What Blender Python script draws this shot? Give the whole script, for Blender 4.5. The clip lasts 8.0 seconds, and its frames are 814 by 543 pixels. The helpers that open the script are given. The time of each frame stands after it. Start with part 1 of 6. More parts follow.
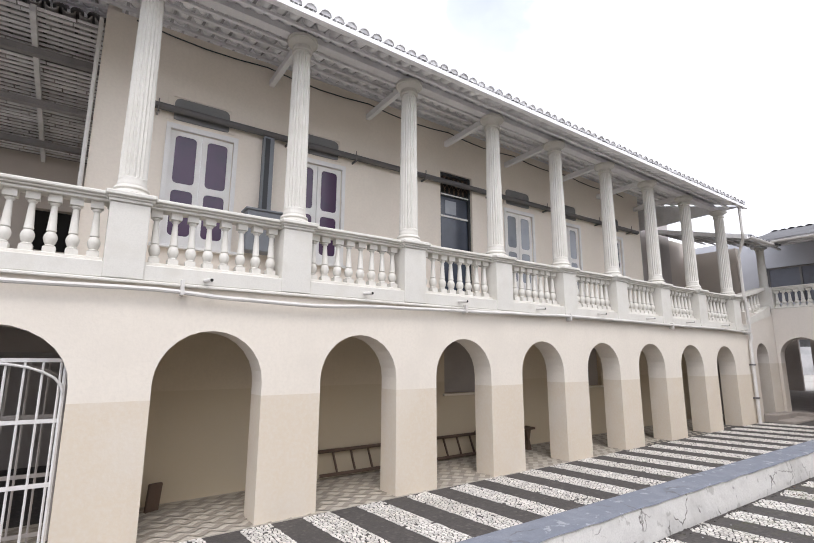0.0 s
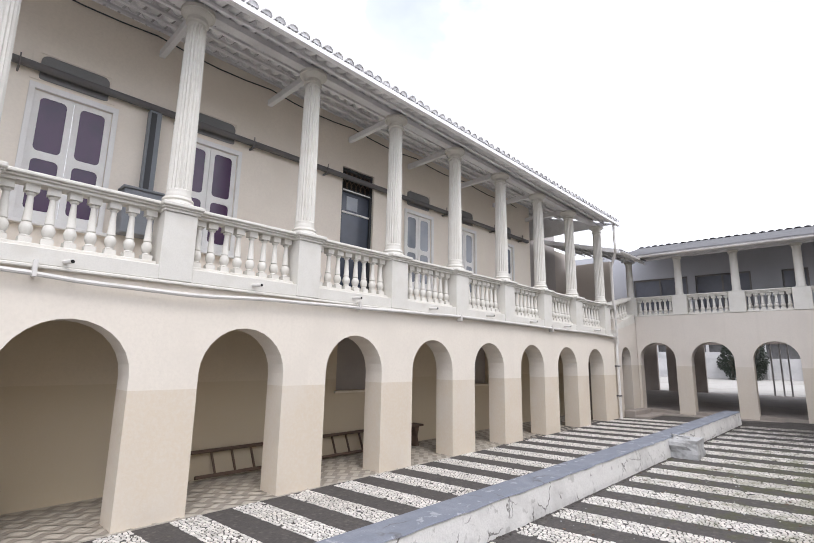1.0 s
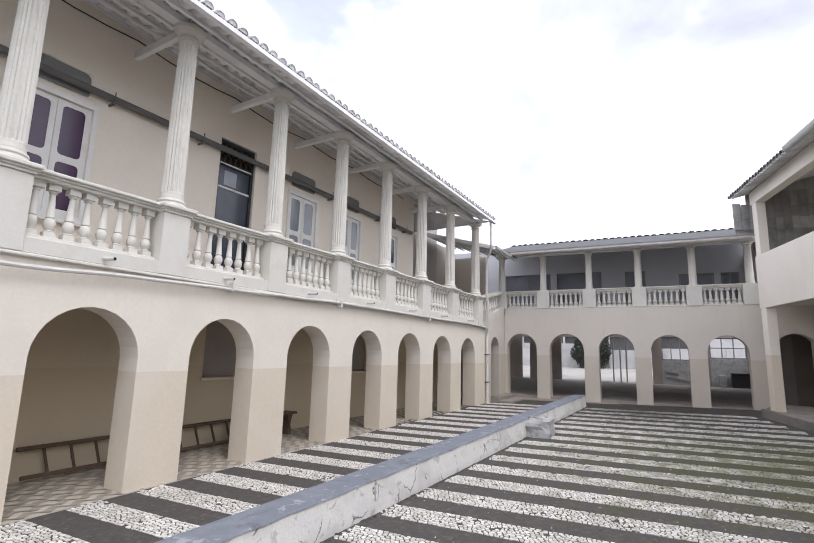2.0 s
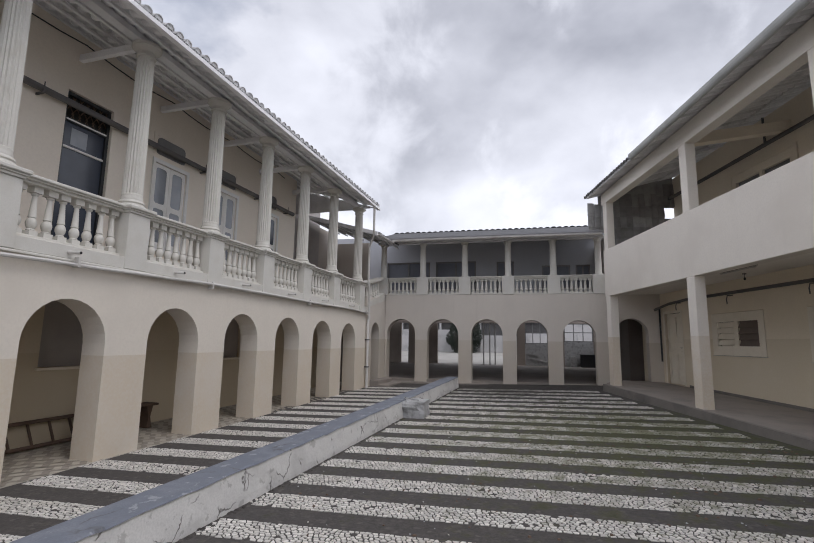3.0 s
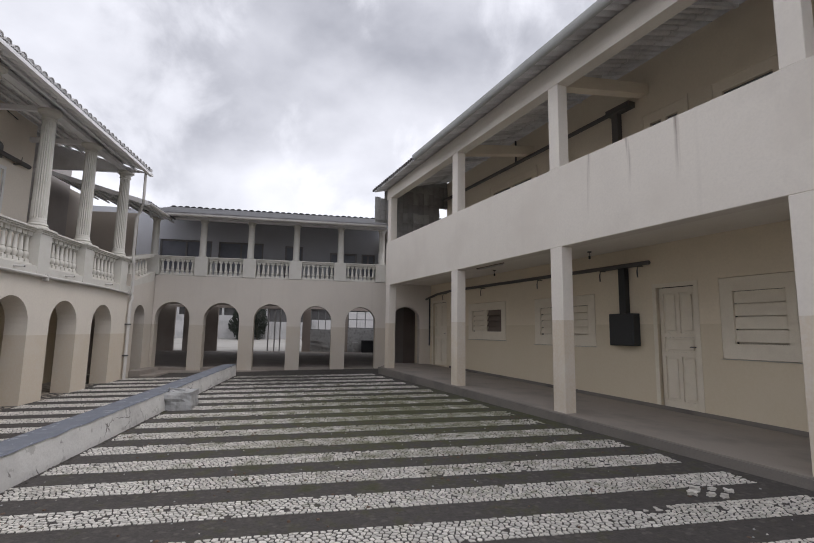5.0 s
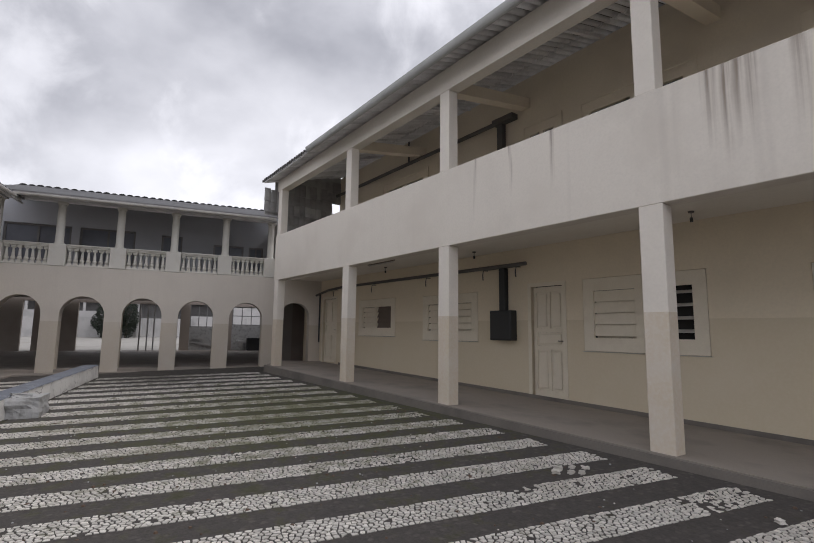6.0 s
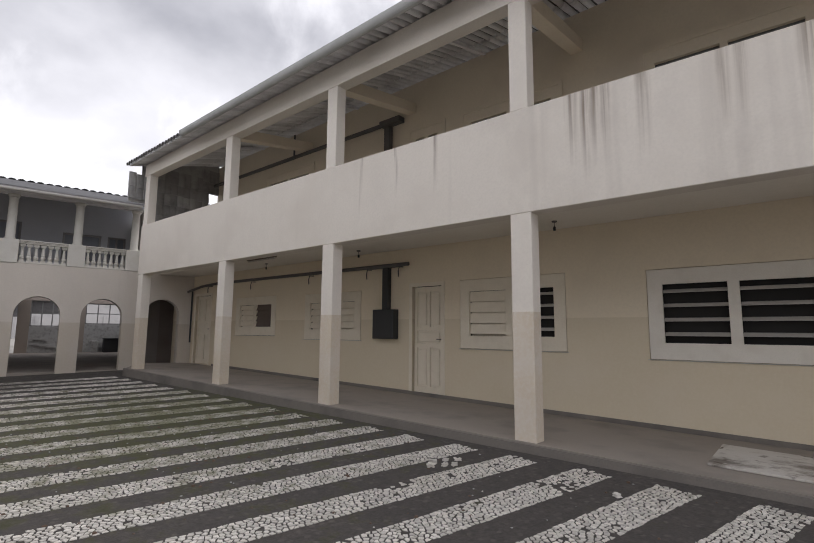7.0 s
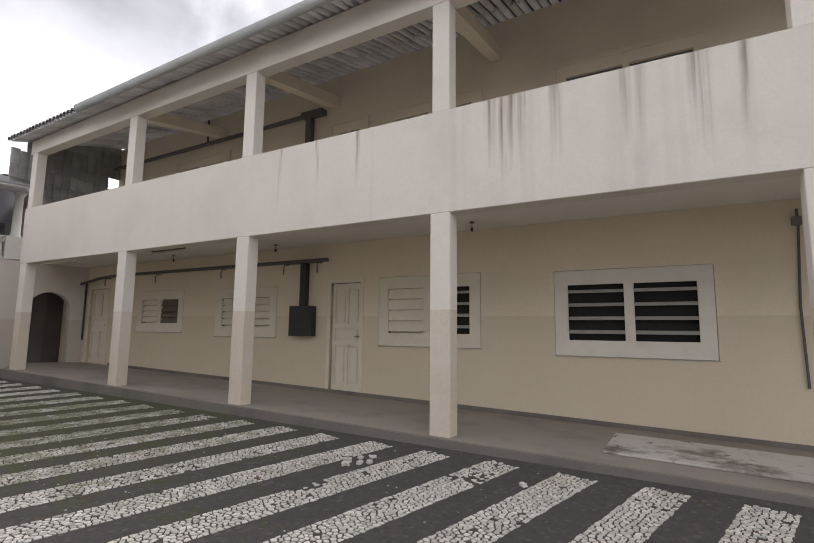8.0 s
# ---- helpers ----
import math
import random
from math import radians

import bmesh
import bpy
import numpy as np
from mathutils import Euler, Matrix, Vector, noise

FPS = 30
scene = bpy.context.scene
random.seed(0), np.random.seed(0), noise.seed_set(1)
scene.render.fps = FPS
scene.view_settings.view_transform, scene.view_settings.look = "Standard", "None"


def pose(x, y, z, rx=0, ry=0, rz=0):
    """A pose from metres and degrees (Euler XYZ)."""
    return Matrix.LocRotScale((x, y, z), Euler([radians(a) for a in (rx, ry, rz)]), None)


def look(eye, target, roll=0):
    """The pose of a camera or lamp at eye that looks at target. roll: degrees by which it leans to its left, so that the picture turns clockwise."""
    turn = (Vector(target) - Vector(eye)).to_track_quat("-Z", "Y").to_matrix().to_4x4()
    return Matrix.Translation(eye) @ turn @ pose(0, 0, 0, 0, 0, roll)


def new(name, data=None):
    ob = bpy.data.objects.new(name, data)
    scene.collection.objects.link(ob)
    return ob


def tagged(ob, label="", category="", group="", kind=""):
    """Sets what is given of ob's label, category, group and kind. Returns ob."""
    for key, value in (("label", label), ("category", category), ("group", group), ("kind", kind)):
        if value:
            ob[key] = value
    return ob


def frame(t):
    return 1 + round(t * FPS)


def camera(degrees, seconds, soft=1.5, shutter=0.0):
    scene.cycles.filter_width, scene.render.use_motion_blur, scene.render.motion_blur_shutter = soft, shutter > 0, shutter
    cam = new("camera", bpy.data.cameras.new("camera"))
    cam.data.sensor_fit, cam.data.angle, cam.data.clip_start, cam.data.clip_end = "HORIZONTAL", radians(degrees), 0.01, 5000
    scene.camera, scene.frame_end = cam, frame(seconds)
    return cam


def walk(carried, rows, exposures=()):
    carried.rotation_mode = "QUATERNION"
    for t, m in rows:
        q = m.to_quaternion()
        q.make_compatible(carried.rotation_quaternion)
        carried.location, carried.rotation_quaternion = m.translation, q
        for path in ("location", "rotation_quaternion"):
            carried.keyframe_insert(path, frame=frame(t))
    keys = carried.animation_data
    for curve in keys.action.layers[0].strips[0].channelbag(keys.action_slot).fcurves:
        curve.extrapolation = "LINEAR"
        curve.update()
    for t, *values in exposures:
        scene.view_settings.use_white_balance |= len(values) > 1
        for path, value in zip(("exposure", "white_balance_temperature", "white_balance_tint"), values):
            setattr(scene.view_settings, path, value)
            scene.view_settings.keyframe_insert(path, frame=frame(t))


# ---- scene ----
# ---- camera and walk ----
cam = camera(80.56, 8.0, soft=1.05)
PATH = [
    (0, 0.366, -0.072, 1.875, -37.14, 10.49, 0.27),
    (0.5, 0.448, -0.121, 1.840, -42.17, 10.74, 0.53),
    (1, 0.519, -0.158, 1.824, -48.51, 10.61, 1.05),
    (1.5, 0.590, -0.189, 1.813, -54.99, 10.16, 1.57),
    (3, 0.778, -0.156, 1.714, -76.28, 8.45, 0.90),
    (3.5, 0.841, -0.207, 1.695, -82.26, 8.02, 0.86),
    (4, 0.866, -0.233, 1.670, -89.60, 7.71, 0.84),
    (4.5, 0.912, -0.263, 1.673, -95.20, 7.49, 0.93),
    (6, 0.961, -0.318, 1.639, -113.92, 7.20, 0.71),
    (6.5, 0.960, -0.323, 1.637, -120.49, 7.21, 0.64),
    (7, 0.978, -0.351, 1.644, -127.69, 7.17, 0.45),
    (7.5, 0.997, -0.363, 1.644, -133.26, 7.08, 0.45),
    (8, 1.006, -0.383, 1.642, -137.29, 6.94, 0.62),
]


def aimed(x, y, z, yaw, pitch, roll):
    a, p = radians(yaw), radians(pitch)
    eye = Vector((x, y, z))
    return look(eye, eye + Vector((-math.sin(a) * math.cos(p), math.cos(a) * math.cos(p), math.sin(p))), roll)


walk(cam, [(r[0], aimed(*r[1:])) for r in PATH],
     exposures=[(0.0, 1.04, 6300, 13), (1.6, 1.06, 6200, 13), (2.8, 0.12, 6220, 13), (3.2, 0.02, 6250, 13), (4.5, 0.07, 6320, 13), (6.0, 0.0, 6420, 13), (6.5, 0.03, 6470, 13), (7.0, 0.20, 6520, 13), (8.0, 0.43, 6600, 13)])

# ---- world, sun ----
world = bpy.data.worlds.new("overcast_sky")
scene.world = world
world.use_nodes = True
wn, wl = world.node_tree.nodes, world.node_tree.links
wn.clear()
SUN_EL, SUN_AZ = radians(58), radians(205)
sky = wn.new("ShaderNodeTexSky")
sky.sky_type, sky.sun_disc = "NISHITA", False
sky.sun_elevation, sky.sun_rotation = SUN_EL, SUN_AZ
coord = wn.new("ShaderNodeTexCoord")
stretch = wn.new("ShaderNodeMapping")
stretch.inputs["Scale"].default_value = (1.0, 1.0, 1.6)
stretch.inputs["Location"].default_value = (0.35, 0.2, 0.0)
cloud = wn.new("ShaderNodeTexNoise")
cloud.inputs["Scale"].default_value, cloud.inputs["Detail"].default_value = 2.7, 10.0
cloud.inputs["Roughness"].default_value, cloud.inputs["Distortion"].default_value = 0.50, 0.1
shade = wn.new("ShaderNodeValToRGB")
shade.color_ramp.elements[0].position, shade.color_ramp.elements[0].color = 0.30, (0.33, 0.34, 0.38, 1)
shade.color_ramp.elements[1].position, shade.color_ramp.elements[1].color = 0.68, (1.10, 1.11, 1.15, 1)
dim = wn.new("ShaderNodeVectorMath")
dim.operation = "SCALE"
dim.inputs["Scale"].default_value = 0.10
blend = wn.new("ShaderNodeMix")
blend.data_type = "RGBA"
back = wn.new("ShaderNodeBackground")
back.inputs["Strength"].default_value = 1.0
wout = wn.new("ShaderNodeOutputWorld")
wl.new(coord.outputs["Generated"], stretch.inputs["Vector"])
wl.new(stretch.outputs["Vector"], cloud.inputs["Vector"])
mass = wn.new("ShaderNodeTexNoise")
mass.inputs["Scale"].default_value, mass.inputs["Detail"].default_value = 0.9, 5.0
wl.new(stretch.outputs["Vector"], mass.inputs["Vector"])
both = wn.new("ShaderNodeMath")
both.operation = "MULTIPLY_ADD"
both.inputs[1].default_value = 0.55
wl.new(mass.outputs["Fac"], both.inputs[0])
half = wn.new("ShaderNodeMath")
half.operation = "MULTIPLY"
half.inputs[1].default_value = 0.62
wl.new(cloud.outputs["Fac"], half.inputs[0])
wl.new(half.outputs[0], both.inputs[2])
# heavy grey banks over the far wing and the porch, with torn bright rims
tall = wn.new("ShaderNodeVectorMath")
tall.operation = "MULTIPLY"
tall.inputs[1].default_value = (1.0, 1.0, 0.6)
wl.new(coord.outputs["Generated"], tall.inputs[0])
fray = wn.new("ShaderNodeTexNoise")
fray.inputs["Scale"].default_value, fray.inputs["Detail"].default_value = 6.5, 12.0
fray.inputs["Roughness"].default_value, fray.inputs["Distortion"].default_value = 0.55, 0.3
wl.new(coord.outputs["Generated"], fray.inputs["Vector"])
banks = []
for centre in ((0.855, 0.085, 0.315), (0.84, -0.20, 0.31), (0.78, -0.50, 0.27), (0.912, -0.04, 0.25), (0.955, 0.14, 0.12)):
    bank = wn.new("ShaderNodeVectorMath")
    bank.operation = "DISTANCE"
    bank.inputs[1].default_value = centre
    wl.new(tall.outputs["Vector"], bank.inputs[0])
    banks.append(bank)
least = banks[0]
for bank in banks[1:]:
    lesser = wn.new("ShaderNodeMath")
    lesser.operation = "MINIMUM"
    wl.new(least.outputs["Value"], lesser.inputs[0])
    wl.new(bank.outputs["Value"], lesser.inputs[1])
    least = lesser
ragged = wn.new("ShaderNodeMath")
ragged.operation = "MULTIPLY_ADD"
ragged.inputs[1].default_value = -0.42
wl.new(fray.outputs["Fac"], ragged.inputs[0])
lifted = wn.new("ShaderNodeMath")
lifted.operation = "ADD"
lifted.inputs[1].default_value = 0.21
wl.new(least.outputs[0], lifted.inputs[0])
wl.new(lifted.outputs[0], ragged.inputs[2])
reach = wn.new("ShaderNodeMapRange")
reach.interpolation_type = "SMOOTHSTEP"
reach.inputs["From Min"].default_value, reach.inputs["From Max"].default_value = 0.09, 0.22
reach.inputs["To Min"].default_value, reach.inputs["To Max"].default_value = -0.115, 0.045
wl.new(ragged.outputs[0], reach.inputs["Value"])
sum_ = wn.new("ShaderNodeMath")
sum_.operation = "ADD"
wl.new(both.outputs[0], sum_.inputs[0])
wl.new(reach.outputs["Result"], sum_.inputs[1])
wl.new(sum_.outputs[0], shade.inputs["Fac"])
# a small blue break in the cloud
gap = wn.new("ShaderNodeVectorMath")
gap.operation = "DISTANCE"
gap.inputs[1].default_value = (0.585, 0.56, 0.586)
wl.new(coord.outputs["Generated"], gap.inputs[0])
torn = wn.new("ShaderNodeMath")
torn.operation = "MULTIPLY_ADD"
torn.inputs[1].default_value = 1.0
wl.new(cloud.outputs["Fac"], torn.inputs[0])
wl.new(gap.outputs["Value"], torn.inputs[2])
cover = wn.new("ShaderNodeMapRange")
cover.inputs["From Min"].default_value, cover.inputs["From Max"].default_value = 0.50, 0.60
cover.inputs["To Min"].default_value, cover.inputs["To Max"].default_value = 0.55, 0.93
wl.new(torn.outputs[0], cover.inputs["Value"])
wl.new(cover.outputs["Result"], blend.inputs["Factor"])
wl.new(sky.outputs["Color"], dim.inputs[0])
wl.new(dim.outputs["Vector"], blend.inputs["A"])
wl.new(shade.outputs["Color"], blend.inputs["B"])
wl.new(blend.outputs["Result"], back.inputs["Color"])
wl.new(back.outputs["Background"], wout.inputs["Surface"])

sun_data = bpy.data.lights.new("sun", "SUN")
sun_data.energy, sun_data.angle, sun_data.color = 0.8, radians(25), (1.0, 0.96, 0.9)
sun = new("sun", sun_data)
sun.matrix_world = look((0, 0, 30), (0 - math.sin(SUN_AZ) * math.cos(SUN_EL), 0 - math.cos(SUN_AZ) * math.cos(SUN_EL), 30 - math.sin(SUN_EL)))


# ---- materials ----
def material(name, base, rough=0.85, metal=0.0, spots=None, spot_scale=3.0, spot_amount=0.5, grain=0.06, grain_scale=60.0, bump=0.15, bump_scale=80.0, island=0.0, streak=None):
    """A procedural surface: base colour, large stains towards the colour spots, fine grain, relief."""
    m = bpy.data.materials.new(name)
    m.use_nodes = True
    n, l = m.node_tree.nodes, m.node_tree.links
    b = n["Principled BSDF"]
    b.inputs["Roughness"].default_value, b.inputs["Metallic"].default_value = rough, metal
    tc = n.new("ShaderNodeNewGeometry")
    colour = n.new("ShaderNodeRGB")
    colour.outputs[0].default_value = (*base, 1)
    out = colour.outputs[0]

    def mixed(a, fac, colour2, mode="MIX"):
        mx = n.new("ShaderNodeMix")
        mx.data_type, mx.blend_type = "RGBA", mode
        l.new(a, mx.inputs["A"])
        if isinstance(colour2, tuple):
            mx.inputs["B"].default_value = (*colour2, 1)
        else:
            l.new(colour2, mx.inputs["B"])
        if isinstance(fac, float):
            mx.inputs["Factor"].default_value = fac
        else:
            l.new(fac, mx.inputs["Factor"])
        return mx.outputs["Result"]

    def noise_at(scale, detail=4.0, rough_=0.55, squash=None):
        t = n.new("ShaderNodeTexNoise")
        t.inputs["Scale"].default_value, t.inputs["Detail"].default_value, t.inputs["Roughness"].default_value = scale, detail, rough_
        if squash:
            mp = n.new("ShaderNodeMapping")
            mp.inputs["Scale"].default_value = squash
            l.new(tc.outputs["Position"], mp.inputs["Vector"])
            l.new(mp.outputs["Vector"], t.inputs["Vector"])
        else:
            l.new(tc.outputs["Position"], t.inputs["Vector"])
        return t.outputs["Fac"]

    def ramp(fac, lo, hi, top=1.0):
        r = n.new("ShaderNodeMapRange")
        r.inputs["From Min"].default_value, r.inputs["From Max"].default_value, r.inputs["To Max"].default_value = lo, hi, top
        l.new(fac, r.inputs["Value"])
        return r.outputs["Result"]

    if spots:
        out = mixed(out, ramp(noise_at(spot_scale), 0.48, 0.72, spot_amount), spots)
    if streak:
        out = mixed(out, ramp(noise_at(1.0, 5.0, 0.6, (7.0, 7.0, 0.35)), 0.56, 0.74, streak[1]), streak[0])
    if island:
        ri = n.new("ShaderNodeNewGeometry")
        hv = n.new("ShaderNodeMapRange")
        hv.inputs["To Min"].default_value, hv.inputs["To Max"].default_value = 1 - island, 1 + island
        oi = n.new("ShaderNodeObjectInfo")
        ad = n.new("ShaderNodeMath")
        ad.operation = "ADD"
        l.new(ri.outputs["Random Per Island"], ad.inputs[0])
        l.new(oi.outputs["Random"], ad.inputs[1])
        fr = n.new("ShaderNodeMath")
        fr.operation = "FRACT"
        l.new(ad.outputs[0], fr.inputs[0])
        l.new(fr.outputs[0], hv.inputs["Value"])
        hs = n.new("ShaderNodeHueSaturation")
        l.new(hv.outputs["Result"], hs.inputs["Value"])
        l.new(out, hs.inputs["Color"])
        out = hs.outputs["Color"]
    if grain:
        dark = tuple(c * (1 - 3 * grain) for c in base)
        out = mixed(out, ramp(noise_at(grain_scale, 3.0), 0.4, 0.75, 0.6), dark)
    l.new(out, b.inputs["Base Color"])
    if bump:
        bp = n.new("ShaderNodeBump")
        bp.inputs["Strength"].default_value, bp.inputs["Distance"].default_value = bump, 0.01
        l.new(noise_at(bump_scale, 4.0), bp.inputs["Height"])
        l.new(bp.outputs["Normal"], b.inputs["Normal"])
    return m


def two_tone(name, upper, lower, z0, slope_x=0.0, streak=None):
    """Plaster painted in two colours that meet at a level line."""
    m = material(name, upper, 0.9, spots=tuple(c * 0.9 for c in upper), spot_scale=1.3, spot_amount=0.6, grain=0.03, grain_scale=25.0, bump=0.12, bump_scale=45.0, streak=streak)
    n, l = m.node_tree.nodes, m.node_tree.links
    rgb = next(k for k in n if k.bl_idname == "ShaderNodeRGB")
    first = rgb.outputs[0].links[0].to_socket
    pos = n.new("ShaderNodeNewGeometry")
    sep = n.new("ShaderNodeSeparateXYZ")
    l.new(pos.outputs["Position"], sep.inputs[0])
    ma = n.new("ShaderNodeMath")
    ma.operation = "MULTIPLY_ADD"
    l.new(sep.outputs["X"], ma.inputs[0])
    ma.inputs[1].default_value, ma.inputs[2].default_value = slope_x, z0
    lt = n.new("ShaderNodeMath")
    lt.operation = "LESS_THAN"
    l.new(sep.outputs["Z"], lt.inputs[0])
    l.new(ma.outputs[0], lt.inputs[1])
    mx = n.new("ShaderNodeMix")
    mx.data_type = "RGBA"
    l.new(lt.outputs[0], mx.inputs["Factor"])
    l.new(rgb.outputs[0], mx.inputs["A"])
    mx.inputs["B"].default_value = (*lower, 1)
    l.new(mx.outputs["Result"], first)
    return m


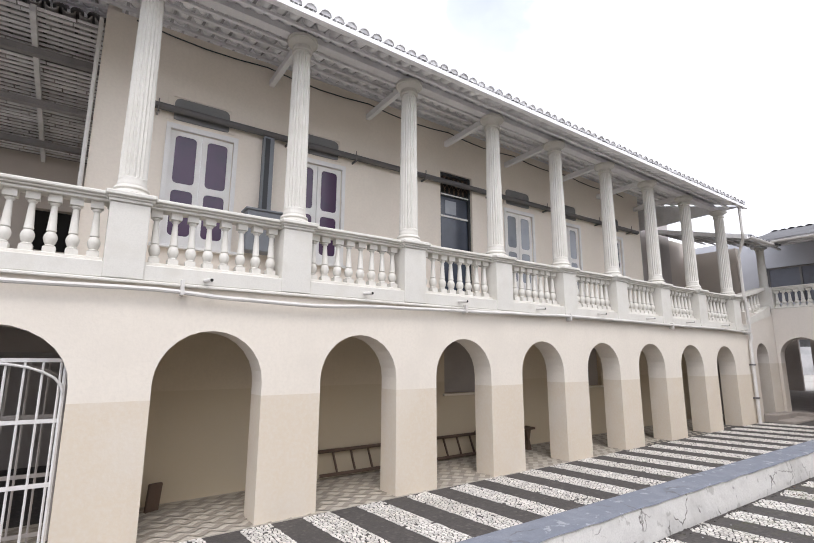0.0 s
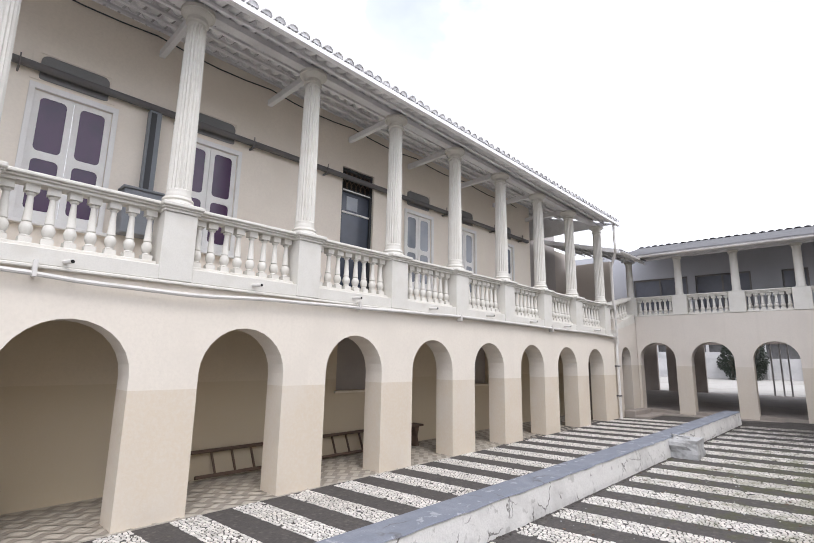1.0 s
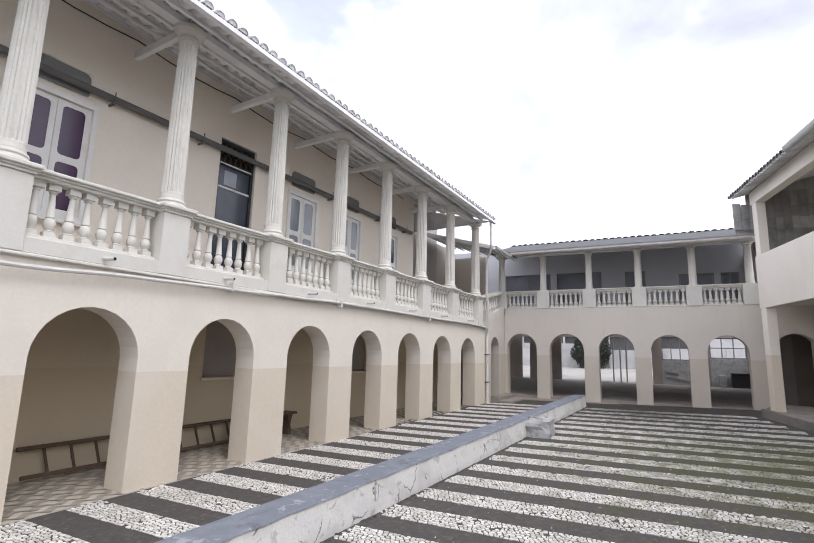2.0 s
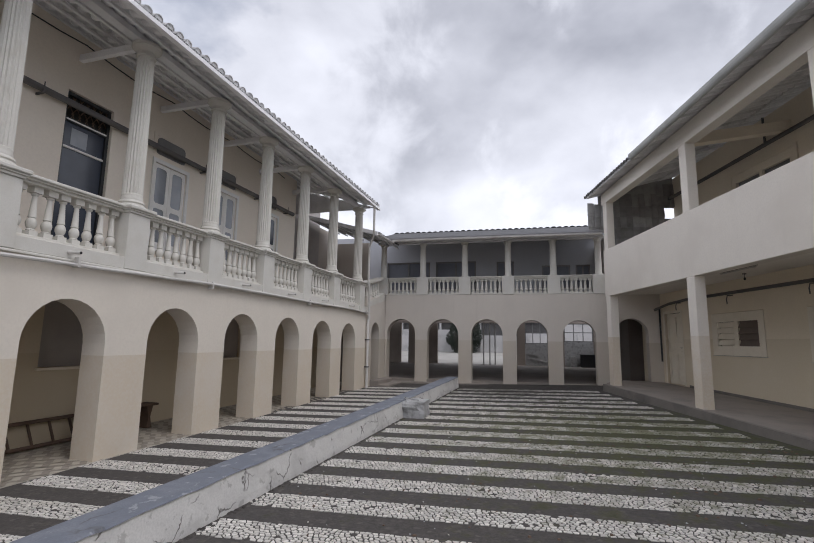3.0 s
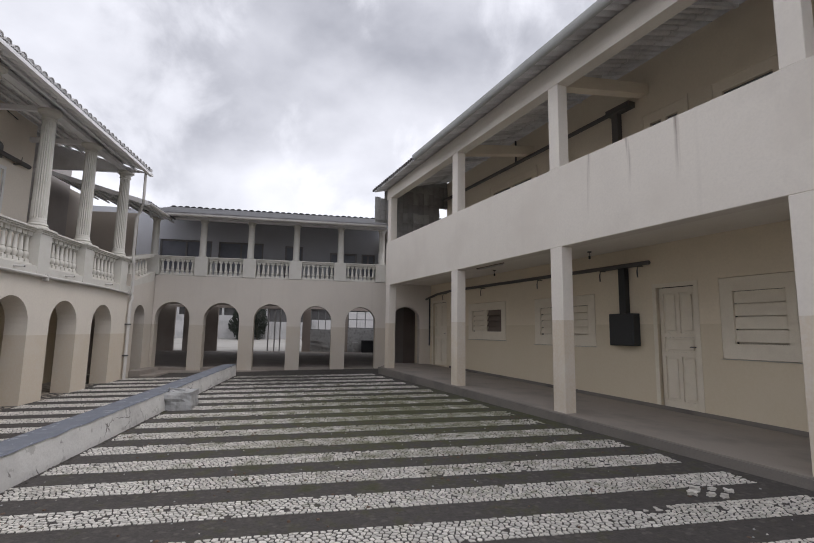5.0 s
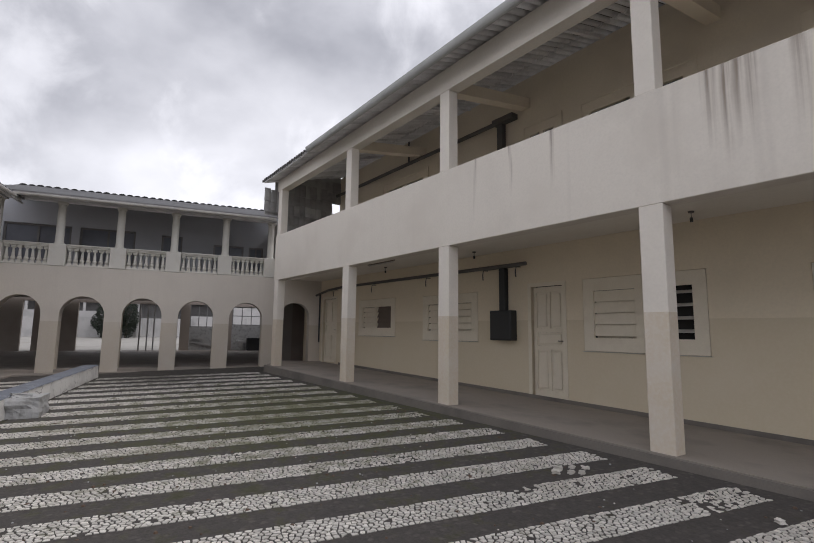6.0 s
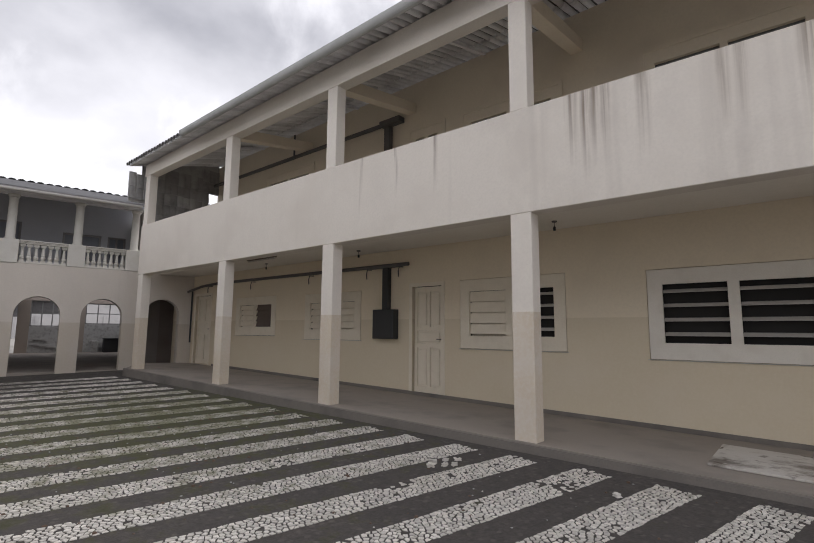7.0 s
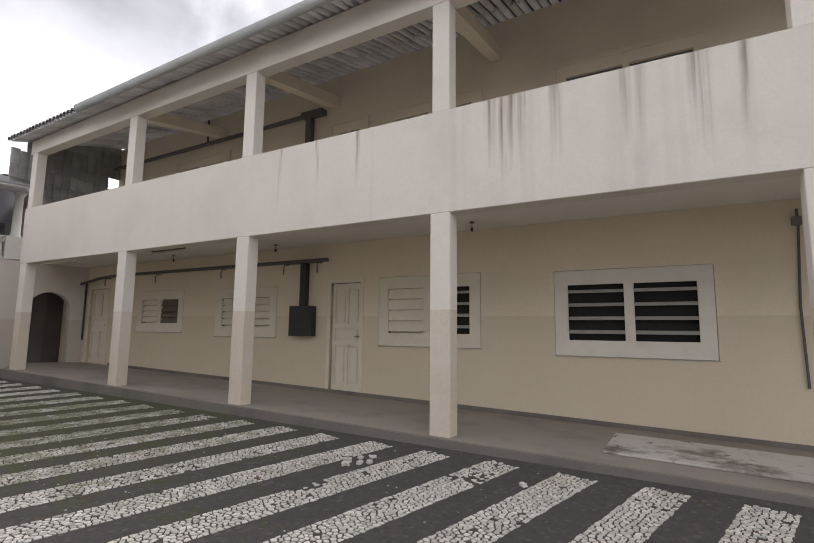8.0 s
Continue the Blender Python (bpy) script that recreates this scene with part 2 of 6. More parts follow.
CREAM, BEIGE = (0.765, 0.705, 0.62), (0.665, 0.58, 0.465)
MAT = {
    "north": two_tone("cream_plaster", CREAM, BEIGE, 1.42, 0.007, streak=((0.66, 0.60, 0.52), 0.22)),
    "arcade": two_tone("warm_arcade_plaster", (0.68, 0.59, 0.45), (0.62, 0.53, 0.38), 1.42, 0.007),
    "far": two_tone("cream_plaster_far", (0.66, 0.61, 0.55), (0.56, 0.50, 0.42), 1.84, streak=((0.46, 0.42, 0.375), 0.25)),
    "south": two_tone("cream_plaster_porch", (0.80, 0.71, 0.56), (0.69, 0.605, 0.455), 1.88, 0.004),
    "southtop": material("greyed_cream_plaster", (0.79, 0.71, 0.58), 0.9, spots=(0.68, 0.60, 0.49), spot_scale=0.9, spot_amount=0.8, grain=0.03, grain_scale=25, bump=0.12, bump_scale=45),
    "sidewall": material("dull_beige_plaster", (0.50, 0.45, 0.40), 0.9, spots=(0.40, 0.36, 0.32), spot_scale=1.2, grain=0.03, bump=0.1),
    "lath": material("greyed_white_roof_lath", (0.76, 0.76, 0.77), 0.85, spots=(0.5, 0.49, 0.49), spot_scale=3.5, spot_amount=0.7, grain=0.06, bump=0.25, island=0.18),
    "pillar": two_tone("cream_plaster_pillar", (0.80, 0.75, 0.68), BEIGE, 1.88, 0.006),
    "parapet": material("stained_white_plaster", (0.785, 0.735, 0.665), 0.9, spots=(0.69, 0.635, 0.565), spot_scale=0.8, spot_amount=0.7, grain=0.03, grain_scale=30, bump=0.12, bump_scale=45),
    "beam": material("greyed_white_beam_plaster", (0.785, 0.735, 0.665), 0.9, spots=(0.66, 0.61, 0.54), spot_scale=0.8, spot_amount=0.7, grain=0.03, grain_scale=30, bump=0.12, bump_scale=45),
    # lighter copy of the north cream, veiling glare put into the colour
    "northup": material("glare_lifted_gallery_plaster", (0.83, 0.76, 0.665), 0.9, spots=(0.74, 0.67, 0.575), spot_scale=0.9, spot_amount=0.6, grain=0.03, grain_scale=25, bump=0.12, bump_scale=45),
    "ceiling": material("whitewashed_porch_ceiling", (0.85, 0.81, 0.74), 0.9, spots=(0.74, 0.69, 0.61), spot_scale=0.7, spot_amount=0.7, grain=0.03, grain_scale=30, bump=0.1, bump_scale=40),
    "slate": material("slate_grey_sheet_metal", (0.21, 0.225, 0.245), 0.55, spots=(0.15, 0.155, 0.165), spot_scale=3.0, grain=0.04, bump=0.05),
    "white": material("white_paint", (0.67, 0.65, 0.60), 0.75, spots=(0.56, 0.53, 0.465), spot_scale=4.0, grain=0.04, bump=0.1),
    "roofwood": material("white_painted_wood", (0.84, 0.835, 0.84), 0.8, spots=(0.66, 0.65, 0.65), spot_scale=3.0, spot_amount=0.7, grain=0.05, bump=0.2, island=0.12),
    "darktile": material("dark_weathered_clay_tile", (0.16, 0.155, 0.155), 0.9, spots=(0.10, 0.098, 0.095), spot_scale=4.0, spot_amount=0.8, grain=0.08, bump=0.4, island=0.2),
    # tile tone paled and flattened to paint in haze
    "fartile": material("hazed_grey_far_tile", (0.24, 0.24, 0.255), 0.9, spots=(0.20, 0.20, 0.21), spot_scale=3.0, spot_amount=0.6, grain=0.05, bump=0.2, island=0.05),
    # pane colour lightened to paint in haze
    "farpane": material("hazed_blue_window", (0.17, 0.18, 0.215), 0.35, spots=(0.10, 0.105, 0.13), spot_scale=1.5, grain=0.0, bump=0.0),
    "brownslat": material("brown_louvre_slat", (0.17, 0.135, 0.115), 0.6, spots=(0.11, 0.085, 0.07), grain=0.04, bump=0.1),
    "zinc": material("dull_zinc_gutter", (0.46, 0.47, 0.46), 0.6, spots=(0.30, 0.31, 0.29), spot_scale=2.0, spot_amount=0.7, grain=0.05, bump=0.15),
    "tile": material("weathered_clay_tile", (0.55, 0.54, 0.54), 0.9, spots=(0.37, 0.36, 0.36), spot_scale=5.0, spot_amount=0.8, grain=0.08, bump=0.4, island=0.25),
    "grey": material("grey_pipe_paint", (0.12, 0.115, 0.115), 0.7, spots=(0.17, 0.135, 0.11), grain=0.05),
    "black": material("black_sheet_metal", (0.025, 0.027, 0.03), 0.45, grain=0.05, bump=0.05),
    "ground": material("dark_pavement", (0.070, 0.063, 0.059), 0.95, spots=(0.105, 0.093, 0.082), spot_scale=9.0, spot_amount=0.55, grain=0.16, grain_scale=45, bump=0.6, bump_scale=40),
    "stone": material("white_limestone_sett", (0.68, 0.65, 0.605), 0.9, spots=(0.42, 0.39, 0.32), spot_scale=1.1, spot_amount=0.45, grain=0.10, grain_scale=90, bump=0.25, island=0.24),
    "porch": material("worn_cement_floor", (0.30, 0.265, 0.235), 0.8, spots=(0.17, 0.16, 0.15), spot_scale=1.5, spot_amount=0.7, grain=0.06, bump=0.2),
    "skirt": material("damp_dark_cement", (0.215, 0.195, 0.175), 0.85, spots=(0.11, 0.10, 0.095), spot_scale=1.6, spot_amount=0.8, grain=0.08, bump=0.3),
    "kerbtop": material("blue_grey_paint", (0.17, 0.185, 0.22), 0.85, spots=(0.3, 0.31, 0.34), spot_scale=4.0, spot_amount=0.4, grain=0.05, bump=0.25),
    "kerb": material("flaking_whitewash", (0.74, 0.73, 0.71), 0.9, spots=(0.45, 0.44, 0.43), spot_scale=2.2, spot_amount=0.6, grain=0.08, bump=0.7, bump_scale=14),
    "underside": material("limewashed_tile_underside", (0.85, 0.845, 0.85), 0.9, spots=(0.66, 0.65, 0.65), spot_scale=4.0, spot_amount=0.6, grain=0.06, bump=0.3, island=0.2),
    "oldtile": material("greyed_tile_underside", (0.46, 0.44, 0.43), 0.9, spots=(0.2, 0.19, 0.18), spot_scale=4.0, spot_amount=0.8, grain=0.06, bump=0.3, island=0.3),
    "mortar": material("grey_lichened_roof_mortar", (0.12, 0.12, 0.125), 0.95, spots=(0.075, 0.075, 0.08), spot_scale=1.6, spot_amount=0.8, grain=0.07, bump=0.3),
    "hungtile": material("sooty_grey_hung_tile", (0.34, 0.335, 0.33), 0.9, spots=(0.17, 0.165, 0.16), spot_scale=2.5, spot_amount=0.8, grain=0.08, bump=0.35, island=0.25),
    "greywood": material("weathered_roof_timber", (0.27, 0.26, 0.26), 0.85, spots=(0.14, 0.13, 0.13), grain=0.08, bump=0.3, island=0.2),
    "plum": material("plum_curtained_glass", (0.062, 0.026, 0.072), 0.2, spots=(0.022, 0.024, 0.05), spot_scale=2.0, grain=0.0, bump=0.0),
    # pale base colour puts a sky reflection into the glass
    "pale": material("sky_tinted_glass", (0.26, 0.28, 0.31), 0.12, spots=(0.14, 0.15, 0.19), spot_scale=2.5, grain=0.0, bump=0.0),
    "bluedark": material("blue_dark_glass", (0.05, 0.06, 0.085), 0.15, spots=(0.02, 0.025, 0.035), spot_scale=1.5, grain=0.0, bump=0.0),
    # grey that carries the shade of passages and recesses; also shutters and a gate
    "shadegrey": material("shaded_grey_plaster", (0.40, 0.37, 0.35), 0.9, spots=(0.28, 0.26, 0.25), spot_scale=1.2, grain=0.04, bump=0.1),
    # brown darkened to hold the shade inside the far hall and link arch
    "backwall": material("shaded_brown_plaster", (0.33, 0.285, 0.25), 0.9, spots=(0.22, 0.19, 0.17), spot_scale=1.2, grain=0.04, bump=0.1),
    "framepaint": material("chalky_white_frame_paint", (0.80, 0.765, 0.69), 0.6, spots=(0.68, 0.63, 0.55), spot_scale=4.0, spot_amount=0.5, grain=0.03, bump=0.12),
    # plaster lightened to paint haze over the far gallery wall
    "bluegrey": material("hazed_blue_grey_plaster", (0.50, 0.51, 0.545), 0.9, spots=(0.41, 0.42, 0.45), spot_scale=1.2, grain=0.04, bump=0.1),
    "sash": material("white_sash_paint", (0.80, 0.79, 0.77), 0.6, spots=(0.68, 0.65, 0.6), spot_scale=5.0, grain=0.03, bump=0.1),
    # near-black that stands in for unlit depth behind openings
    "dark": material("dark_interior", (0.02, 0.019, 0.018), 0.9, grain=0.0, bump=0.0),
    "slat": material("grey_louvre_slat", (0.55, 0.53, 0.50), 0.5, spots=(0.3, 0.28, 0.26), grain=0.04, bump=0.1, island=0.1),
    "joinery": material("aged_white_joinery", (0.81, 0.745, 0.62), 0.6, spots=(0.68, 0.61, 0.49), spot_scale=4.0, spot_amount=0.5, grain=0.04, bump=0.15),
    "trimgrey": material("grey_board", (0.20, 0.20, 0.20), 0.7, spots=(0.28, 0.27, 0.26), grain=0.05),
    "wood": material("old_wood", (0.13, 0.085, 0.06), 0.8, spots=(0.07, 0.045, 0.035), grain=0.1, bump=0.4),
    "pvc": material("white_pvc_pipe", (0.66, 0.64, 0.61), 0.5, spots=(0.5, 0.46, 0.42), grain=0.03, bump=0.05),
    "iron": material("white_painted_iron", (0.72, 0.71, 0.70), 0.5, spots=(0.55, 0.5, 0.45), spot_scale=8.0, grain=0.03, bump=0.1),
    "tread": material("wave_pattern_floor", (0.47, 0.425, 0.36), 0.8, spots=(0.36, 0.32, 0.27), spot_scale=2.0, spot_amount=0.6, grain=0.05, bump=0.15),
    "wave": material("dark_wave_tile", (0.30, 0.265, 0.22), 0.8, spots=(0.28, 0.25, 0.22), spot_scale=3.0, spot_amount=0.6, grain=0.05, bump=0.15),
    "board": material("dirty_pale_board", (0.60, 0.575, 0.535), 0.75, spots=(0.40, 0.36, 0.31), spot_scale=2.2, spot_amount=0.5, grain=0.05, bump=0.2),
    "rubble": material("rough_cement_block", (0.44, 0.44, 0.44), 0.95, spots=(0.22, 0.22, 0.21), spot_scale=7.0, spot_amount=0.8, grain=0.08, bump=0.8, bump_scale=25),
    "outwall": material("distant_whitewashed_wall", (0.50, 0.49, 0.485), 0.9, spots=(0.30, 0.30, 0.30), spot_scale=0.9, spot_amount=0.8, grain=0.05),
    "yard": material("bare_earth_yard", (0.36, 0.345, 0.32), 0.95, spots=(0.24, 0.235, 0.20), spot_scale=0.5, spot_amount=0.7, grain=0.08, bump=0.4),
    "leaf": material("dull_green_leaf", (0.022, 0.030, 0.019), 0.7, spots=(0.015, 0.02, 0.014), grain=0.05, bump=0.0, island=0.35),
    "bark": material("grey_bark", (0.12, 0.10, 0.08), 0.9, spots=(0.2, 0.18, 0.15), grain=0.1, bump=0.5),
}


def blotched(m, centre, reach, colour):
    """Adds patchy blotches of a colour, such as moss, to a material, thickest about a place in the yard."""
    n, l = m.node_tree.nodes, m.node_tree.links
    b = n["Principled BSDF"]
    old = b.inputs["Base Color"].links[0].from_socket
    pos = n.new("ShaderNodeNewGeometry")
    dist = n.new("ShaderNodeVectorMath")
    dist.operation = "DISTANCE"
    dist.inputs[1].default_value = centre
    l.new(pos.outputs["Position"], dist.inputs[0])
    near = n.new("ShaderNodeMapRange")
    near.inputs["From Min"].default_value, near.inputs["From Max"].default_value = reach, 0.0
    l.new(dist.outputs["Value"], near.inputs["Value"])
    tex = n.new("ShaderNodeTexNoise")
    tex.inputs["Scale"].default_value, tex.inputs["Detail"].default_value = 4.5, 8.0
    tex.inputs["Roughness"].default_value = 0.68
    l.new(pos.outputs["Position"], tex.inputs["Vector"])
    add = n.new("ShaderNodeMath")
    add.operation = "MULTIPLY_ADD"
    l.new(near.outputs["Result"], add.inputs[0])
    add.inputs[1].default_value = 0.34
    l.new(tex.outputs["Fac"], add.inputs[2])
    cut = n.new("ShaderNodeMapRange")
    cut.inputs["From Min"].default_value, cut.inputs["From Max"].default_value, cut.inputs["To Max"].default_value = 0.60, 0.82, 0.8
    l.new(add.outputs[0], cut.inputs["Value"])
    mx = n.new("ShaderNodeMix")
    mx.data_type = "RGBA"
    mx.inputs["B"].default_value = (*colour, 1)
    l.new(cut.outputs["Result"], mx.inputs["Factor"])
    l.new(old, mx.inputs["A"])
    l.new(mx.outputs["Result"], b.inputs["Base Color"])


def run_stains(m, colour, top, length, runs):
    """Rain stains that start at a wall's top edge and run down by uneven lengths, at the places along the porch where water comes over."""
    n, l = m.node_tree.nodes, m.node_tree.links
    b = n["Principled BSDF"]
    old = b.inputs["Base Color"].links[0].from_socket
    pos = n.new("ShaderNodeNewGeometry")
    sep = n.new("ShaderNodeSeparateXYZ")
    l.new(pos.outputs["Position"], sep.inputs[0])

    def noisy(scale, detail, squash):
        mp = n.new("ShaderNodeMapping")
        mp.inputs["Scale"].default_value = squash
        l.new(pos.outputs["Position"], mp.inputs["Vector"])
        t = n.new("ShaderNodeTexNoise")
        t.inputs["Scale"].default_value, t.inputs["Detail"].default_value = scale, detail
        l.new(mp.outputs["Vector"], t.inputs["Vector"])
        return t.outputs["Fac"]

    def ranged(v, lo, hi, a=0.0, c=1.0):
        r = n.new("ShaderNodeMapRange")
        r.inputs["From Min"].default_value, r.inputs["From Max"].default_value = lo, hi
        r.inputs["To Min"].default_value, r.inputs["To Max"].default_value = a, c
        l.new(v, r.inputs["Value"])
        return r.outputs["Result"]

    def times(a, c):
        k = n.new("ShaderNodeMath")
        k.operation = "MULTIPLY"
        l.new(a, k.inputs[0])
        l.new(c, k.inputs[1])
        return k.outputs[0]

    thin = ranged(noisy(1.0, 6.0, (26.0, 26.0, 0.5)), 0.40, 0.58, 0.25, 1.0)
    along = n.new("ShaderNodeVectorMath")
    along.operation = "DOT_PRODUCT"
    l.new(pos.outputs["Position"], along.inputs[0])
    along.inputs[1].default_value = (math.cos(radians(13.151)), math.sin(radians(13.151)), 0)
    shift = n.new("ShaderNodeMath")
    shift.operation = "MULTIPLY_ADD"
    l.new(noisy(2.0, 4.0, (1.0, 1.0, 0.5)), shift.inputs[0])
    shift.inputs[1].default_value = 0.12
    l.new(along.outputs["Value"], shift.inputs[2])
    where = None
    for centre, wide in runs:
        d = n.new("ShaderNodeMath")
        d.operation = "SUBTRACT"
        l.new(shift.outputs[0], d.inputs[0])
        d.inputs[1].default_value = centre + 0.06 - 6.4038 * math.sin(radians(13.151))
        e = n.new("ShaderNodeMath")
        e.operation = "ABSOLUTE"
        l.new(d.outputs[0], e.inputs[0])
        band = ranged(e.outputs[0], wide, 0.0)
        if where is None:
            where = band
        else:
            k = n.new("ShaderNodeMath")
            k.operation = "MAXIMUM"
            l.new(where, k.inputs[0])
            l.new(band, k.inputs[1])
            where = k.outputs[0]
    drop = n.new("ShaderNodeMath")
    drop.operation = "MULTIPLY_ADD"
    l.new(noisy(1.0, 3.0, (4.0, 4.0, 0.05)), drop.inputs[0])
    drop.inputs[1].default_value = 1.6
    l.new(sep.outputs["Z"], drop.inputs[2])
    fade = ranged(drop.outputs[0], top + 0.8 - length, top + 0.9)
    fac = times(times(thin, where), fade)
    mx = n.new("ShaderNodeMix")
    mx.data_type = "RGBA"
    mx.inputs["B"].default_value = (*colour, 1)
    l.new(ranged(fac, 0.0, 0.8, 0.0, 0.85), mx.inputs["Factor"])
    l.new(old, mx.inputs["A"])
    l.new(mx.outputs["Result"], b.inputs["Base Color"])


def soft_runs(m, colour, x_lo, x_hi):
    """Broad soft grey washes down a parapet, and a grimy foot."""
    n, l = m.node_tree.nodes, m.node_tree.links
    b = n["Principled BSDF"]
    pos = n.new("ShaderNodeNewGeometry")
    sep = n.new("ShaderNodeSeparateXYZ")
    l.new(pos.outputs["Position"], sep.inputs[0])
    for squash, lo, hi, amount in (((3.2, 3.2, 0.12), 0.56, 0.76, 0.32), ((1.3, 1.3, 1.0), 0.50, 0.75, 0.3)):
        old = b.inputs["Base Color"].links[0].from_socket
        mp = n.new("ShaderNodeMapping")
        mp.inputs["Scale"].default_value = squash
        l.new(pos.outputs["Position"], mp.inputs["Vector"])
        t = n.new("ShaderNodeTexNoise")
        t.inputs["Scale"].default_value, t.inputs["Detail"].default_value = 1.0, 4.0
        l.new(mp.outputs["Vector"], t.inputs["Vector"])
        r = n.new("ShaderNodeMapRange")
        r.inputs["From Min"].default_value, r.inputs["From Max"].default_value, r.inputs["To Max"].default_value = lo, hi, amount
        l.new(t.outputs["Fac"], r.inputs["Value"])
        al = n.new("ShaderNodeMapRange")
        al.inputs["From Min"].default_value, al.inputs["From Max"].default_value = x_hi, x_lo
        al.inputs["To Min"].default_value = 0.15
        l.new(sep.outputs["X"], al.inputs["Value"])
        k = n.new("ShaderNodeMath")
        k.operation = "MULTIPLY"
        l.new(r.outputs["Result"], k.inputs[0])
        l.new(al.outputs["Result"], k.inputs[1])
        mx = n.new("ShaderNodeMix")
        mx.data_type = "RGBA"
        mx.inputs["B"].default_value = (*colour, 1)
        l.new(k.outputs[0], mx.inputs["Factor"])
        l.new(old, mx.inputs["A"])
        l.new(mx.outputs["Result"], b.inputs["Base Color"])


soft_runs(MAT["parapet"], (0.42, 0.38, 0.34), 4.6, 8.5)
run_stains(MAT["parapet"], (0.24, 0.19, 0.15), 4.6, 1.0, ((4.36, 0.09), (4.19, 0.07), (4.06, 0.08), (3.93, 0.07), (3.52, 0.10), (2.76, 0.08), (2.60, 0.08), (2.04, 0.13), (1.66, 0.06), (6.41, 0.05), (7.20, 0.04), (7.99, 0.04), (0.55, 0.1), (-0.4, 0.08)))


def cracked(m, scale, colour, patch, amount):
    """Thin dark cracks and crisp-edged flaked patches in old paint."""
    n, l = m.node_tree.nodes, m.node_tree.links
    b = n["Principled BSDF"]
    pos = n.new("ShaderNodeNewGeometry")
    warp = n.new("ShaderNodeTexNoise")
    warp.inputs["Scale"].default_value, warp.inputs["Detail"].default_value = 5.0, 6.0
    l.new(pos.outputs["Position"], warp.inputs["Vector"])
    mv = n.new("ShaderNodeMix")
    mv.data_type = "VECTOR"
    mv.inputs["Factor"].default_value = 0.22
    l.new(pos.outputs["Position"], mv.inputs[4])
    l.new(warp.outputs["Color"], mv.inputs[5])
    cell = n.new("ShaderNodeTexVoronoi")
    cell.feature = "DISTANCE_TO_EDGE"
    cell.inputs["Scale"].default_value = scale
    l.new(mv.outputs[1], cell.inputs["Vector"])
    line = n.new("ShaderNodeMapRange")
    line.inputs["From Min"].default_value, line.inputs["From Max"].default_value = 0.024, 0.008
    l.new(cell.outputs["Distance"], line.inputs["Value"])
    where = n.new("ShaderNodeTexNoise")
    where.inputs["Scale"].default_value, where.inputs["Detail"].default_value = 2.3, 3.0
    l.new(pos.outputs["Position"], where.inputs["Vector"])
    keep = n.new("ShaderNodeMapRange")
    keep.inputs["From Min"].default_value, keep.inputs["From Max"].default_value = 0.53, 0.60
    l.new(where.outputs["Fac"], keep.inputs["Value"])
    k = n.new("ShaderNodeMath")
    k.operation = "MULTIPLY"
    l.new(line.outputs["Result"], k.inputs[0])
    l.new(keep.outputs["Result"], k.inputs[1])
    flake = n.new("ShaderNodeTexNoise")
    flake.inputs["Scale"].default_value, flake.inputs["Detail"].default_value = 6.5, 9.0
    flake.inputs["Roughness"].default_value = 0.62
    l.new(pos.outputs["Position"], flake.inputs["Vector"])
    crisp = n.new("ShaderNodeMapRange")
    crisp.inputs["From Min"].default_value, crisp.inputs["From Max"].default_value, crisp.inputs["To Max"].default_value = 0.60, 0.63, amount
    l.new(flake.outputs["Fac"], crisp.inputs["Value"])
    for fac, col in ((crisp.outputs["Result"], patch), (k.outputs[0], colour)):
        old = b.inputs["Base Color"].links[0].from_socket
        mx = n.new("ShaderNodeMix")
        mx.data_type = "RGBA"
        mx.inputs["B"].default_value = (*col, 1)
        l.new(fac, mx.inputs["Factor"])
        l.new(old, mx.inputs["A"])
        l.new(mx.outputs["Result"], b.inputs["Base Color"])


cracked(MAT["kerb"], 3.0, (0.16, 0.15, 0.14), (0.40, 0.39, 0.37), 0.6)
cracked(MAT["board"], 1.3, (0.1, 0.08, 0.06), (0.34, 0.29, 0.24), 0.3)
cracked(MAT["kerbtop"], 2.2, (0.12, 0.12, 0.13), (0.42, 0.43, 0.45), 0.5)


